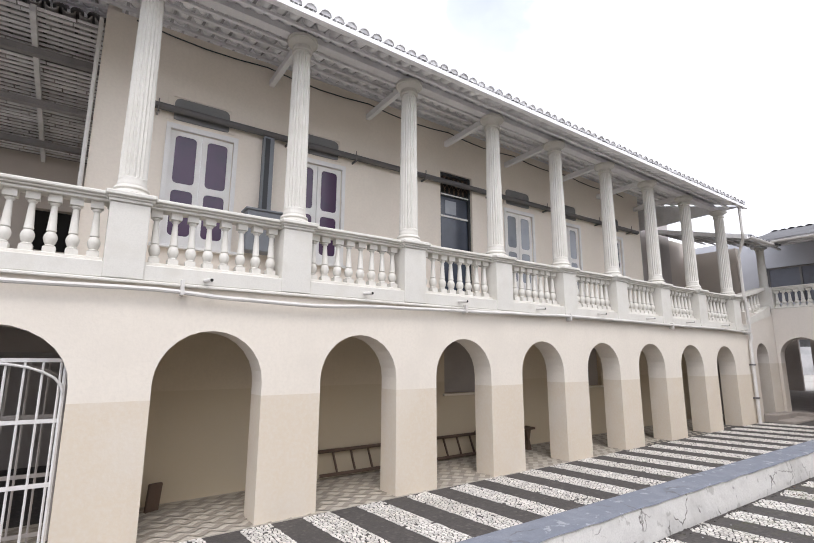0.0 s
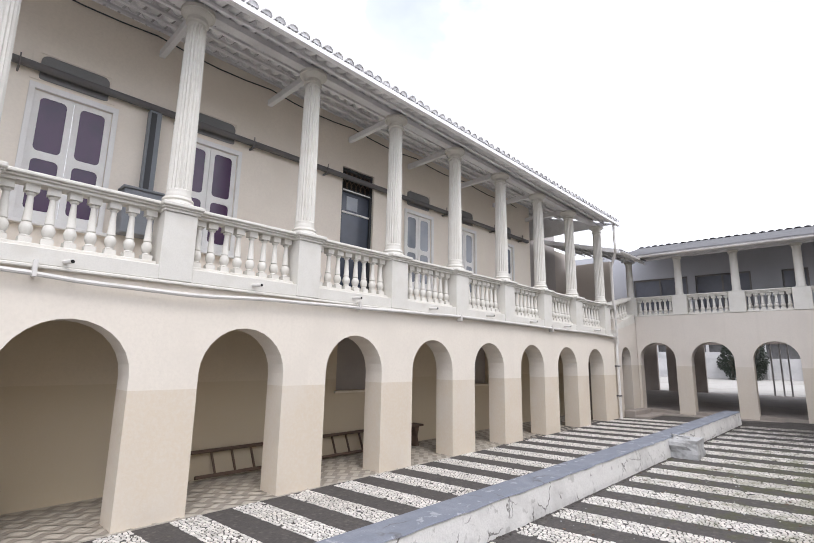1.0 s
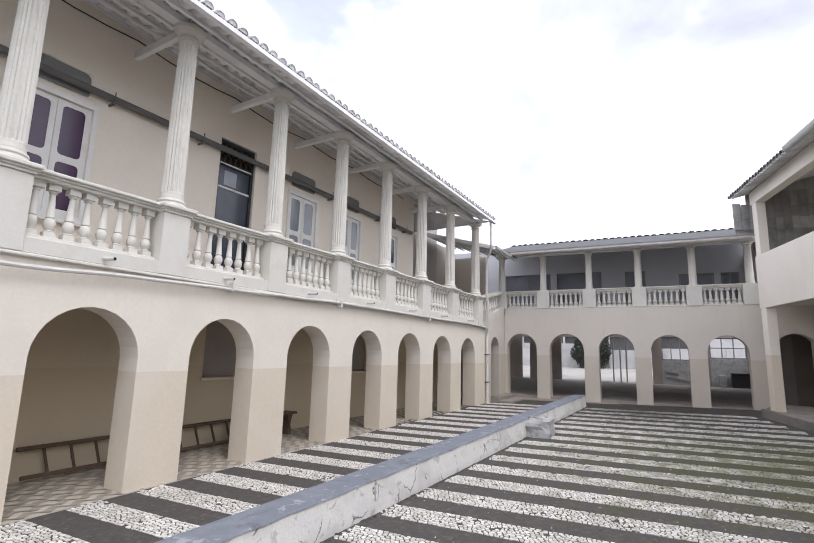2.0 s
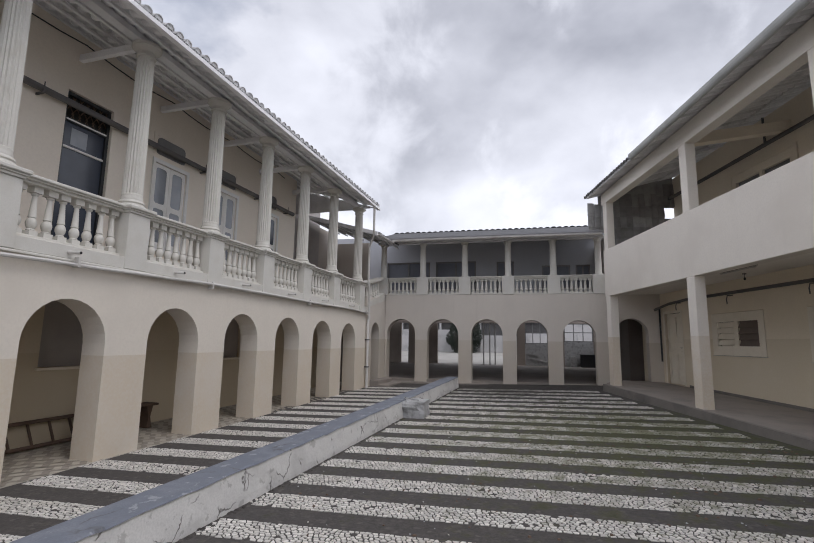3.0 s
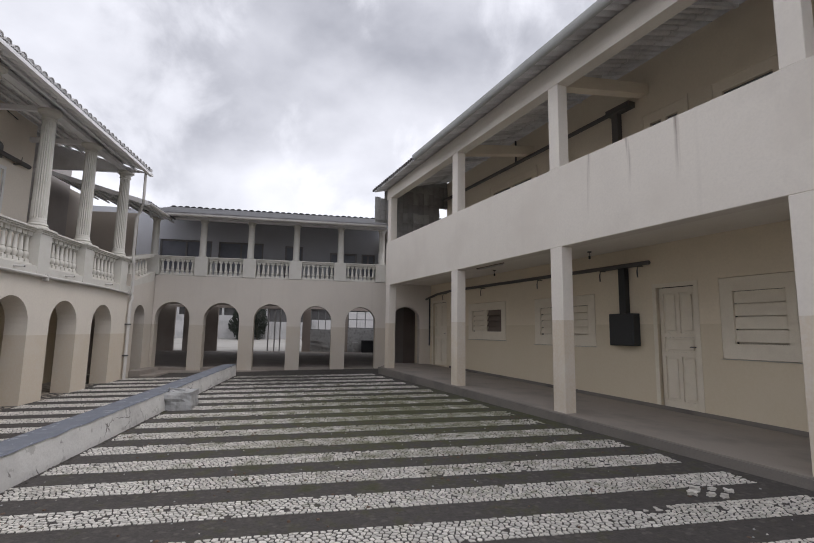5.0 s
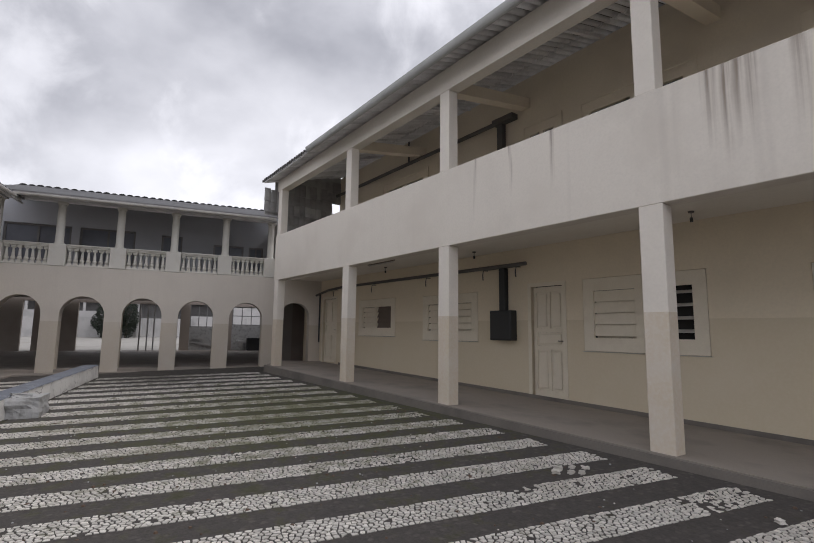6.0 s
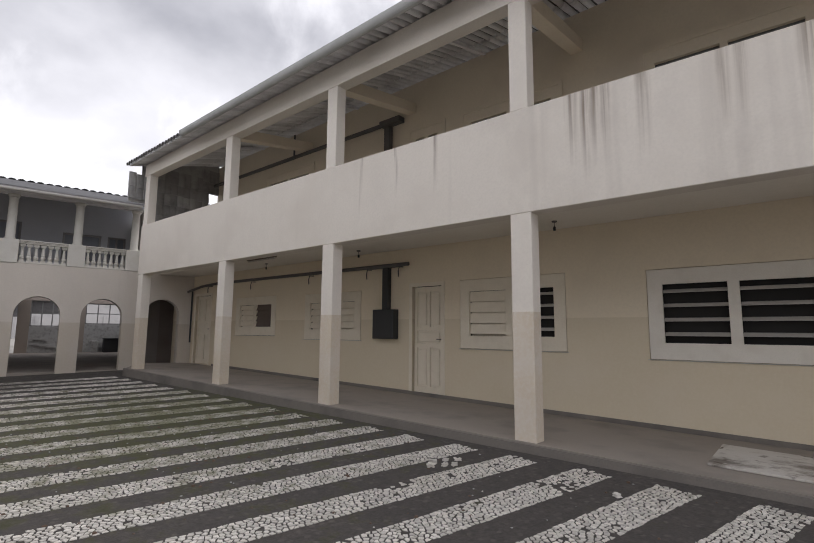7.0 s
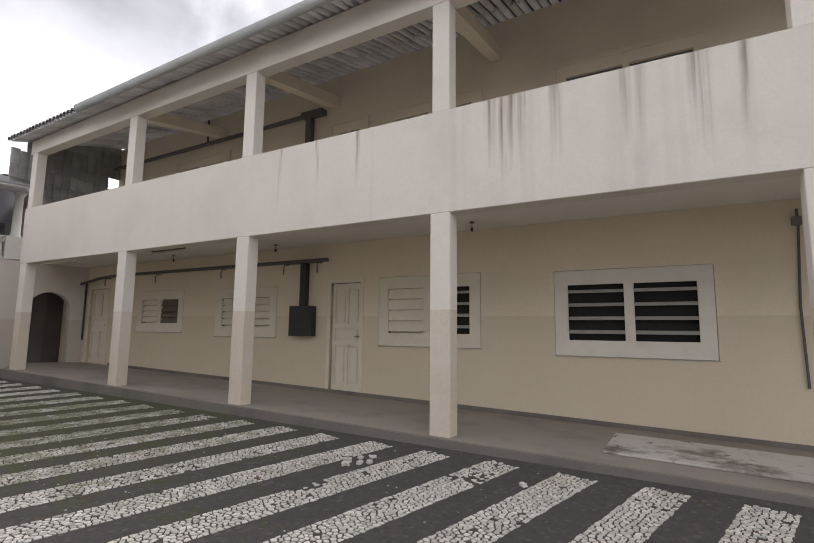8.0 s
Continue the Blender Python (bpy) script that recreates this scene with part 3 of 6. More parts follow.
def pebbled(m, scale, light, dark, amount):
    """Adds small embedded stones of varied tone to a dark pavement."""
    n, l = m.node_tree.nodes, m.node_tree.links
    b = n["Principled BSDF"]
    old = b.inputs["Base Color"].links[0].from_socket
    pos = n.new("ShaderNodeNewGeometry")
    warp = n.new("ShaderNodeTexNoise")
    warp.inputs["Scale"].default_value = 9.0
    l.new(pos.outputs["Position"], warp.inputs["Vector"])
    mixv = n.new("ShaderNodeMix")
    mixv.data_type = "VECTOR"
    mixv.inputs["Factor"].default_value = 0.06
    l.new(pos.outputs["Position"], mixv.inputs[4])
    l.new(warp.outputs["Color"], mixv.inputs[5])
    cell = n.new("ShaderNodeTexVoronoi")
    cell.inputs["Scale"].default_value = scale
    l.new(mixv.outputs[1], cell.inputs["Vector"])
    tone = n.new("ShaderNodeSeparateColor")
    l.new(cell.outputs["Color"], tone.inputs[0])
    ramp = n.new("ShaderNodeValToRGB")
    ramp.color_ramp.elements[0].position, ramp.color_ramp.elements[0].color = 0.35, (*dark, 1)
    ramp.color_ramp.elements[1].position, ramp.color_ramp.elements[1].color = 1.0, (*light, 1)
    l.new(tone.outputs[0], ramp.inputs["Fac"])
    inside = n.new("ShaderNodeMapRange")
    inside.inputs["From Min"].default_value, inside.inputs["From Max"].default_value = 0.5, 0.3
    inside.inputs["To Max"].default_value = amount
    l.new(cell.outputs["Distance"], inside.inputs["Value"])
    mx = n.new("ShaderNodeMix")
    mx.data_type = "RGBA"
    l.new(inside.outputs["Result"], mx.inputs["Factor"])
    l.new(old, mx.inputs["A"])
    l.new(ramp.outputs["Color"], mx.inputs["B"])
    l.new(mx.outputs["Result"], b.inputs["Base Color"])


pebbled(MAT["ground"], 17.0, (0.135, 0.12, 0.108), (0.050, 0.045, 0.042), 0.6)
blotched(MAT["ground"], (10.0, -2.2, 0.2), 6.5, (0.066, 0.07, 0.022))
# patchy darker tint over paving and setts before the far wing
blotched(MAT["ground"], (16.0, 0.5, 0.3), 4.5, (0.030, 0.027, 0.023))
blotched(MAT["stone"], (16.0, 0.5, 0.3), 4.5, (0.075, 0.068, 0.058))
blotched(MAT["board"], (2.42, -6.90, 0.25), 0.6, (0.13, 0.095, 0.07))
blotched(MAT["board"], (1.90, -6.64, 0.25), 0.55, (0.09, 0.065, 0.045))
blotched(MAT["board"], (3.15, -6.33, 0.27), 0.5, (0.08, 0.06, 0.045))
blotched(MAT["stone"], (10.0, -2.2, 0.2), 6.0, (0.16, 0.16, 0.08))


# ---- building tools ----
def part(name, bm, mat, parent=None, label="", m=None, smooth=False):
    me = bpy.data.meshes.new(name)
    bmesh.ops.recalc_face_normals(bm, faces=bm.faces)
    bm.to_mesh(me)
    bm.free()
    me.materials.append(mat)
    if smooth:
        me.shade_smooth()
        me.set_sharp_from_angle(angle=radians(40))
    ob = new(name, me)
    ob.parent = parent
    if m is not None:
        ob.matrix_basis = m
    if label:
        tagged(ob, label)
    return ob


def shared(name, me, parent, m):
    ob = new(name, me)
    ob.parent = parent
    ob.matrix_basis = m
    return ob


def thing(name, m, label, category, group=""):
    ob = new(name)
    ob.empty_display_size = 0.1
    ob.matrix_basis = m
    return tagged(ob, label, category, group)


def box(bm, x0, x1, y0, y1, z0, z1, bevel=0.0):
    made = bmesh.ops.create_cube(bm, size=1)["verts"]
    bmesh.ops.scale(bm, vec=(abs(x1 - x0), abs(y1 - y0), abs(z1 - z0)), verts=made)
    bmesh.ops.translate(bm, vec=((x0 + x1) / 2, (y0 + y1) / 2, (z0 + z1) / 2), verts=made)
    if bevel:
        edges = list({e for v in made for e in v.link_edges})
        bmesh.ops.bevel(bm, geom=edges, offset=bevel, segments=1, affect="EDGES")
    return bm


def boxed(*a, bevel=0.0):
    return box(bmesh.new(), *a, bevel=bevel)


def prism(outline, y0, y1, bm=None):
    """A solid from an outline in x and z, from y0 to y1."""
    bm = bm or bmesh.new()
    front = [bm.verts.new((x, y0, z)) for x, z in outline]
    rear = [bm.verts.new((x, y1, z)) for x, z in outline]
    bm.faces.new(front)
    bm.faces.new(rear[::-1])
    for a in range(len(outline)):
        b = (a + 1) % len(outline)
        bm.faces.new((front[b], front[a], rear[a], rear[b]))
    return bm


def lathe(profile, n=16, bm=None, flutes=0.0):
    """A turned solid from radii and heights."""
    bm = bm or bmesh.new()
    rings = []
    for r, z, *f in profile:
        depth = f[0] if f else 0.0
        rings.append([bm.verts.new(((r - (depth if k % 2 else 0)) * math.cos(math.tau * k / n), (r - (depth if k % 2 else 0)) * math.sin(math.tau * k / n), z)) for k in range(n)])
    for a, b in zip(rings, rings[1:]):
        for k in range(n):
            bm.faces.new((a[k], a[(k + 1) % n], b[(k + 1) % n], b[k]))
    bm.faces.new(rings[0][::-1])
    bm.faces.new(rings[-1])
    return bm


def tube(points, r, n=8, bm=None):
    """A round bar through points."""
    bm = bm or bmesh.new()
    pts = [Vector(p) for p in points]
    rings = []
    for i, p in enumerate(pts):
        way = (pts[min(i + 1, len(pts) - 1)] - pts[max(i - 1, 0)]).normalized()
        side = way.cross(Vector((0, 0, 1)) if abs(way.z) < 0.9 else Vector((1, 0, 0))).normalized()
        up = side.cross(way)
        rings.append([bm.verts.new(p + r * (math.cos(math.tau * k / n) * side + math.sin(math.tau * k / n) * up)) for k in range(n)])
    for a, b in zip(rings, rings[1:]):
        for k in range(n):
            bm.faces.new((a[k], a[(k + 1) % n], b[(k + 1) % n], b[k]))
    bm.faces.new(rings[0][::-1])
    bm.faces.new(rings[-1])
    return bm


def pierced(x0, x1, z0, z1, holes, y0, y1):
    """A wall slab with rectangular openings (x0, x1, z0, z1) through it."""
    bm = bmesh.new()
    xs = sorted({x0, x1, *(h[0] for h in holes), *(h[1] for h in holes)})
    zs = sorted({z0, z1, *(h[2] for h in holes), *(h[3] for h in holes)})
    solid = {}
    for i in range(len(xs) - 1):
        for k in range(len(zs) - 1):
            cx, cz = (xs[i] + xs[i + 1]) / 2, (zs[k] + zs[k + 1]) / 2
            solid[i, k] = not any(h[0] < cx < h[1] and h[2] < cz < h[3] for h in holes)
    cache = {}

    def v(i, k, y):
        if (i, k, y) not in cache:
            cache[i, k, y] = bm.verts.new((xs[i], y, zs[k]))
        return cache[i, k, y]

    for (i, k), full in solid.items():
        if not full:
            continue
        bm.faces.new((v(i, k, y0), v(i + 1, k, y0), v(i + 1, k + 1, y0), v(i, k + 1, y0)))
        bm.faces.new((v(i, k, y1), v(i, k + 1, y1), v(i + 1, k + 1, y1), v(i + 1, k, y1)))
        for di, dk, a, b in ((-1, 0, (i, k), (i, k + 1)), (1, 0, (i + 1, k + 1), (i + 1, k)), (0, -1, (i + 1, k), (i, k)), (0, 1, (i, k + 1), (i + 1, k + 1))):
            if not solid.get((i + di, k + dk), False):
                bm.faces.new((v(*a, y0), v(*b, y0), v(*b, y1), v(*a, y1)))
    return bm


def arched(x0, x1, z0, z1, arches, y0, y1, seg=14):
    """A wall with arches (left, right, top, foot) that stand on its base."""
    line = [(x0, z0)]
    for a, b, top in arches:
        r, c = (b - a) / 2, (a + b) / 2
        rise = min(r, 0.62)
        line.append((a, z0))
        line += [(c - r * math.cos(math.pi * k / seg), top - rise + rise * math.sin(math.pi * k / seg)) for k in range(seg + 1)]
        line.append((b, z0))
    line += [(x1, z0), (x1, z1), (x0, z1)]
    return prism(line, y0, y1)


def ground_z(x, y):
    x, y = min(max(x, -8), 21), min(max(y, -5.8), 9)
    return 0.011 + 0.0189 * x - 0.0209 * y


def structure(name, bm, mat, m, smooth=False):
    return tagged(part(name, bm, mat, None, "", m, smooth), kind="structure")


# Frames: NORTH x along the arcade, y into it; SOUTH x along the porch, y towards the yard; FAR x across the yard, y towards the yard
NORTH = pose(0, 6.0405, 0, 0, 0, -3.405)
SOUTH = pose(0, -6.4038, 0, 0, 0, 13.151)
FAR = pose(18.315, 0, 0, 0, 0, 90)


# ---- ground ----
def ground_sheet():
    bm = bmesh.new()
    xs = [-400, -60, -20, -8, -2, 4, 10, 16, 18.2]
    ys = [-400, -100, -40, -20, -9, -5.8, -4, 0, 4, 9, 20, 40, 100, 400]
    xs += [21, 30, 60, 150, 600]
    grid = [[bm.verts.new((x, y, ground_z(x, y) - (0.3 if x > 18.5 else 0.0))) for y in ys] for x in xs]
    for i in range(len(xs) - 1):
        for k in range(len(ys) - 1):
            bm.faces.new((grid[i][k], grid[i + 1][k], grid[i + 1][k + 1], grid[i][k + 1]))
    return bm


structure("ground", ground_sheet(), MAT["ground"], pose(0, 0, 0))


# ---- shared kinds ----
def mesh_of(name, bm, mat, smooth=False):
    me = bpy.data.meshes.new(name)
    bmesh.ops.recalc_face_normals(bm, faces=bm.faces)
    bm.to_mesh(me)
    bm.free()
    me.materials.append(mat)
    if smooth:
        me.shade_smooth()
        me.set_sharp_from_angle(angle=radians(40))
    return me


def baluster_mesh():
    bm = lathe([(0.048, 0.065), (0.053, 0.078), (0.04, 0.09), (0.05, 0.105), (0.06, 0.135), (0.064, 0.16), (0.06, 0.185), (0.048, 0.212), (0.036, 0.225), (0.047, 0.234), (0.047, 0.246), (0.044, 0.252), (0.028, 0.50), (0.044, 0.513), (0.047, 0.527), (0.036, 0.54)], 12)
    box(bm, -0.058, 0.058, -0.056, 0.056, 0.0, 0.065)
    box(bm, -0.062, 0.062, -0.058, 0.058, 0.54, 0.62)
    return mesh_of("baluster", bm, MAT["white"], True)


BALUSTER = baluster_mesh()
TURN = random.Random(8)


def balustrade(frame_m, s0, s1, foot, count, y, height, label):
    t = thing("balustrade", frame_m @ pose((s0 + s1) / 2, y, foot), label, "balustrade", "gallery balustrades")
    w = (s1 - s0) / 2 - 0.002
    rail = boxed(-w, w, -0.11, 0.1, height, height + 0.035, bevel=0.006)
    box(rail, -w, w, -0.14, 0.12, height + 0.035, height + 0.06, bevel=0.006)
    box(rail, -w, w, -0.17, 0.14, height + 0.06, height + 0.105, bevel=0.012)
    part("rail", rail, MAT["white"], t)
    part("plinth", boxed(-w, w, -0.1, 0.1, -0.05, -0.001, bevel=0.006), MAT["white"], t)
    for k in range(count):
        lean = TURN.uniform(-1.2, 1.2)
        shared("baluster", BALUSTER, t, pose(-w + (k + 0.5) * 2 * w / count, 0, 0, 0, lean, TURN.uniform(-6, 6)) @ Matrix.Diagonal((1, 1, height / 0.62, 1)))
    return t


def tile_shell(width, length, rise, seg=5, thick=0.014):
    """A half-round clay tile along y: the profile in x and z, hollow below."""
    bm = bmesh.new()
    outer, inner = [], []
    for y, f in ((0, 1.0), (length, 0.86)):
        outer.append([bm.verts.new((math.cos(math.pi * k / seg) * width / 2 * f, y, math.sin(math.pi * k / seg) * rise * f)) for k in range(seg + 1)])
        inner.append([bm.verts.new((math.cos(math.pi * k / seg) * (width / 2 - thick) * f, y, math.sin(math.pi * k / seg) * (rise - thick) * f - 0.002)) for k in range(seg + 1)])
    for k in range(seg):
        bm.faces.new((outer[0][k], outer[0][k + 1], outer[1][k + 1], outer[1][k]))
        bm.faces.new((inner[0][k + 1], inner[0][k], inner[1][k], inner[1][k + 1]))
        for e in (0, 1):
            bm.faces.new((outer[e][k + 1], outer[e][k], inner[e][k], inner[e][k + 1]))
    return bm


def tiled_roof(name, frame_m, s0, s1, o_eave, o_end, z_of, sign, under, label_parent, pitch=0.205, row=0.37, parts_row=True, seed=1, battens=True, swell=0.075, length=0.44):
    """A roof of half-round tiles: hollow courses below, cover courses above, battens under them. z_of(o, s) is the underside."""
    rng = random.Random(seed)
    root = new(name)
    root.matrix_basis = frame_m
    tagged(root, label_parent, kind="structure")
    slope = math.atan((z_of(1.0, 0) - z_of(0.0, 0)))
    fall = math.atan(z_of(0, 1) - z_of(0, 0))
    clay = MAT[{"roof_north": "tile", "roof_link": "fartile"}.get(name, "darktile")]
    cover = mesh_of("roof_tile", tile_shell(pitch * 0.83, length, swell), clay, True)
    hollow = mesh_of("gutter_tile", tile_shell(pitch * 0.83, length, min(0.075, pitch * 0.4)), MAT[under], True)
    run = (o_end - o_eave) / math.cos(slope)
    rows = int(run / row) + 1
    bulk = {"cover": ([], []), "hollow": ([], []), "plug": ([], [])}

    def matrix_at(s, d, flip, lift):
        o = o_eave + d * math.cos(slope)
        z = z_of(o, s) + lift
        # local: x along s, y up the slope
        m = Matrix.Translation((s, sign * o, z)) @ Euler((0, -fall, 0)).to_matrix().to_4x4()
        m = m @ Euler((sign * slope, 0, 0 if sign > 0 else math.pi)).to_matrix().to_4x4() if sign > 0 else m @ Euler((-slope, 0, 0)).to_matrix().to_4x4() @ Euler((0, 0, math.pi)).to_matrix().to_4x4()
        if flip:
            m = m @ Euler((0, math.pi, 0)).to_matrix().to_4x4()
        return m

    def gather(kind, me, m):
        vs, fs = bulk[kind]
        base = len(vs)
        vs.extend([tuple(m @ v.co) for v in me.vertices])
        fs.extend([tuple(base + i for i in p.vertices) for p in me.polygons])

    count = int((s1 - s0) / pitch)
    for c in range(count):
        s = s0 + (c + 0.5) * pitch
        for r in range(rows):
            d = r * row + rng.uniform(-0.012, 0.012)
            wob = rng.uniform(-0.006, 0.006)
            m_h = matrix_at(s + wob, d, True, 0.095 + 0.012 * (r % 2))
            m_c = matrix_at(s + pitch / 2 + wob, d - 0.02, False, 0.085 + rng.uniform(0, 0.008))
            gather("hollow", hollow, m_h)
            if r == 0 and name == "roof_north":
                vs, fs = bulk["plug"]
                base = len(vs)
                vs.extend([tuple(m_c @ Vector((math.cos(math.pi * q / 6) * pitch * 0.36, y, math.sin(math.pi * q / 6) * (swell - 0.012)))) for y in (0.012, 0.1) for q in range(7)])
                fs.extend([tuple(base + q for q in range(7))] + [(base + q, base + q + 1, base + q + 8, base + q + 7) for q in range(6)])
            if r == 0 and parts_row:
                shared("roof_tile", cover, root, m_c)
            else:
                gather("cover", cover, m_c)
    for kind, mat in (("cover", clay), ("hollow", MAT[under]), ("plug", MAT["underside"])):
        vs, fs = bulk[kind]
        if not fs:
            continue
        me = bpy.data.meshes.new("tile_courses")
        me.from_pydata(vs, [], fs)
        me.materials.append(mat)
        me.shade_smooth()
        me.set_sharp_from_angle(angle=radians(40))
        ob = new("tile_courses", me)
        ob.parent = root
        tagged(ob, kind="stuff")
    if name == "roof_north":
        a, b = z_of(o_eave, s0), z_of(o_eave, s1)
        part("eave_mortar", prism([(s0, a - 0.02), (s1, b - 0.02), (s1, b + 0.05), (s0, a + 0.05)], o_eave - 0.02, o_eave + 0.03), MAT["underside"], root, "pale mortar bedding along the eave")
    # battens and rafters
    wood = MAT[{"underside": "roofwood", "lath": "lath"}.get(under, "greywood")]
    for r in range(rows if battens else 0):
        o = o_eave + 0.06 + r * row * math.cos(slope)
        bm = bmesh.new()
        a, b = (s0, z_of(o, s0)), (s1, z_of(o, s1))
        prism([(a[0], a[1] - 0.03), (b[0], b[1] - 0.03), (b[0], b[1] + 0.012), (a[0], a[1] + 0.012)], sign * (o - 0.025), sign * (o + 0.025), bm)
        part("batten", bm, wood, root)
    return root


# ---- north wing: arcade ----
ARCHES = [(-0.72, 0.65, 2.21), (1.41, 2.63, 2.21), (3.41, 4.61, 2.225), (5.345, 6.505, 2.225), (7.25, 8.39, 2.235), (9.11, 10.2, 2.25), (10.9, 11.975, 2.275), (12.69, 13.78, 2.285), (14.48, 15.54, 2.29)]
structure("wall_north", arched(-5.0, 16.5, -0.4, 2.92, ARCHES, 0, 0.42), MAT["north"], NORTH)
structure("wall_north_link", arched(16.502, 18.60, -0.2, 3.3, [(16.95, 17.75, 2.42)], 0, 0.42), MAT["far"], NORTH)
structure("step_link", box(boxed(16.9, 18.3, -0.34, -0.001, 0.0, 0.44, bevel=0.02), 16.8, 18.3, -0.75, -0.341, 0.0, 0.31, bevel=0.02), MAT["porch"], NORTH)
blind = [(6.76, 8.2, 1.24, 2.5), (10.6, 11.85, 1.28, 2.5)]
structure("wall_north_back", pierced(0.9, 16.9, -0.4, 2.8, blind, 1.6, 1.75), MAT["arcade"], NORTH)
# darker brown end, painting the shade seen through the link arch
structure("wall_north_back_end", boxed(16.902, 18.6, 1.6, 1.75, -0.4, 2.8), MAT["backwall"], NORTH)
structure("wall_north_behind", boxed(0.9, 18.6, 1.751, 1.9, -0.4, 2.775), MAT["far"], NORTH)
# passage walls in darker grey, the passage's shade put into the colour
structure("wall_passage_side", boxed(0.72, 0.898, 1.91, 5.998, -0.4, 2.775), MAT["shadegrey"], NORTH)
structure("wall_passage_back", boxed(-5, 0.9, 6.0, 6.2, -0.4, 1.998), MAT["shadegrey"], NORTH)
structure("wall_north_cross", boxed(0.72, 0.9, 0.43, 1.598, -0.4, 2.775), MAT["arcade"], NORTH)
structure("floor_north_gallery", boxed(-5, 18.3, 0.422, 1.598, 2.78, 2.95), MAT["north"], NORTH)
structure("trim_north", box(boxed(-5, 16.5, -0.035, -0.001, 2.74, 2.92, bevel=0.008), -5, 16.5, -0.055, -0.001, 2.70, 2.738, bevel=0.01), MAT["white"], NORTH)
for k, (a, b, z0, z1) in enumerate(blind):
    w = tagged(new(f"window_{k + 7}"), "closed grey shutter window under the arcade", "window", kind="structure")
    w.matrix_basis = NORTH @ pose((a + b) / 2, 1.70, (z0 + z1) / 2)
    h, v = (b - a) / 2, (z1 - z0) / 2
    part("shutter", boxed(-h + 0.004, h - 0.004, 0.0, 0.04, -v + 0.004, v - 0.004), MAT["shadegrey"], w)
    part("window_sill", boxed(-h - 0.05, h + 0.05, -0.16, -0.104, -v - 0.045, -v - 0.002, bevel=0.006), MAT["joinery"], w)

# arcade floor, laid with dark waves
bm = bmesh.new()
prism([(-5, -0.5), (18.3, -0.5), (18.3, 0.235), (-5, -0.185)], -0.02, 1.6, bm)
floor_arcade = structure("floor_arcade", bm, MAT["tread"], NORTH)
bm = bmesh.new()
for k in range(9):
    y0 = 0.03 + k * 0.172
    low, high = [], []
    for i in range(0, 16 * 74):
        x = -1.2 + i * 0.255 / 16
        th = math.tau * i / 16 + (math.pi * 0.55 if k % 2 else 0.0)
        z = -0.091 + 0.01803 * x + 0.004
        low.append(bm.verts.new((x, y0 + 0.048 * math.sin(th), z)))
        high.append(bm.verts.new((x, min(y0 + 0.078 + 0.05 * math.sin(th + 1.0), 1.595), z)))
    for j in range(len(low) - 1):
        bm.faces.new((low[j], low[j + 1], high[j + 1], high[j]))
tagged(part("wave_inlay", bm, MAT["wave"], floor_arcade), kind="stuff")

COLS = [1.02, 3.0, 4.92, 6.85, 8.66, 10.42, 12.2, 13.98, 15.93]


def column(s, top):
    t = thing("column", NORTH @ pose(s, 0.16, 0), "fluted cream masonry column on a square pedestal", "column", "columns of the gallery")
    ped = boxed(-0.2, 0.2, -0.21, 0.2, 2.745, 3.60, bevel=0.008)
    box(ped, -0.215, 0.215, -0.23, 0.215, 3.60, 3.635, bevel=0.006)
    box(ped, -0.235, 0.235, -0.25, 0.235, 3.635, 3.66, bevel=0.006)
    box(ped, -0.255, 0.255, -0.28, 0.25, 3.66, 3.715, bevel=0.012)
    part("pedestal", ped, MAT["white"], t)
    part("base", lathe([(0.2, 3.715), (0.21, 3.74), (0.2, 3.765), (0.175, 3.775), (0.175, 3.785), (0.19, 3.80), (0.185, 3.82), (0.16, 3.84), (0.16, 3.86)], 28), MAT["white"], t, smooth=True)
    part("shaft", lathe([(0.158, 3.86), (0.15, 3.9), (0.15, 3.93), (0.15, 3.95, 0.018), (0.146, 4.6, 0.018), (0.128, top - 0.27, 0.015), (0.128, top - 0.24), (0.126, top - 0.21)], 40), MAT["white"], t)
    part("capital", lathe([(0.126, top - 0.21), (0.15, top - 0.195), (0.15, top - 0.18), (0.135, top - 0.165), (0.135, top - 0.12), (0.16, top - 0.1), (0.2, top - 0.07), (0.205, top - 0.055), (0.225, top - 0.05), (0.225, top)], 28), MAT["white"], t, smooth=True)
    return t


def col_top(s):
    return 6.54 - 0.026 * (s - 4)


for s in COLS:
    column(s, col_top(s))
edges = [-0.95] + COLS
for k, (a, b) in enumerate(zip(edges, edges[1:])):
    balustrade(NORTH, a + 0.2, b - 0.2, 2.97, 8, 0.16, 0.64, "cream masonry balustrade with eight turned balusters")
balustrade(NORTH, -2.75, -1.15, 2.97, 8, 0.16, 0.64, "cream masonry balustrade with eight turned balusters")
structure("pedestal_end", boxed(-1.148, -0.752, -0.05, 0.36, 2.95, 3.71, bevel=0.01), MAT["white"], NORTH)

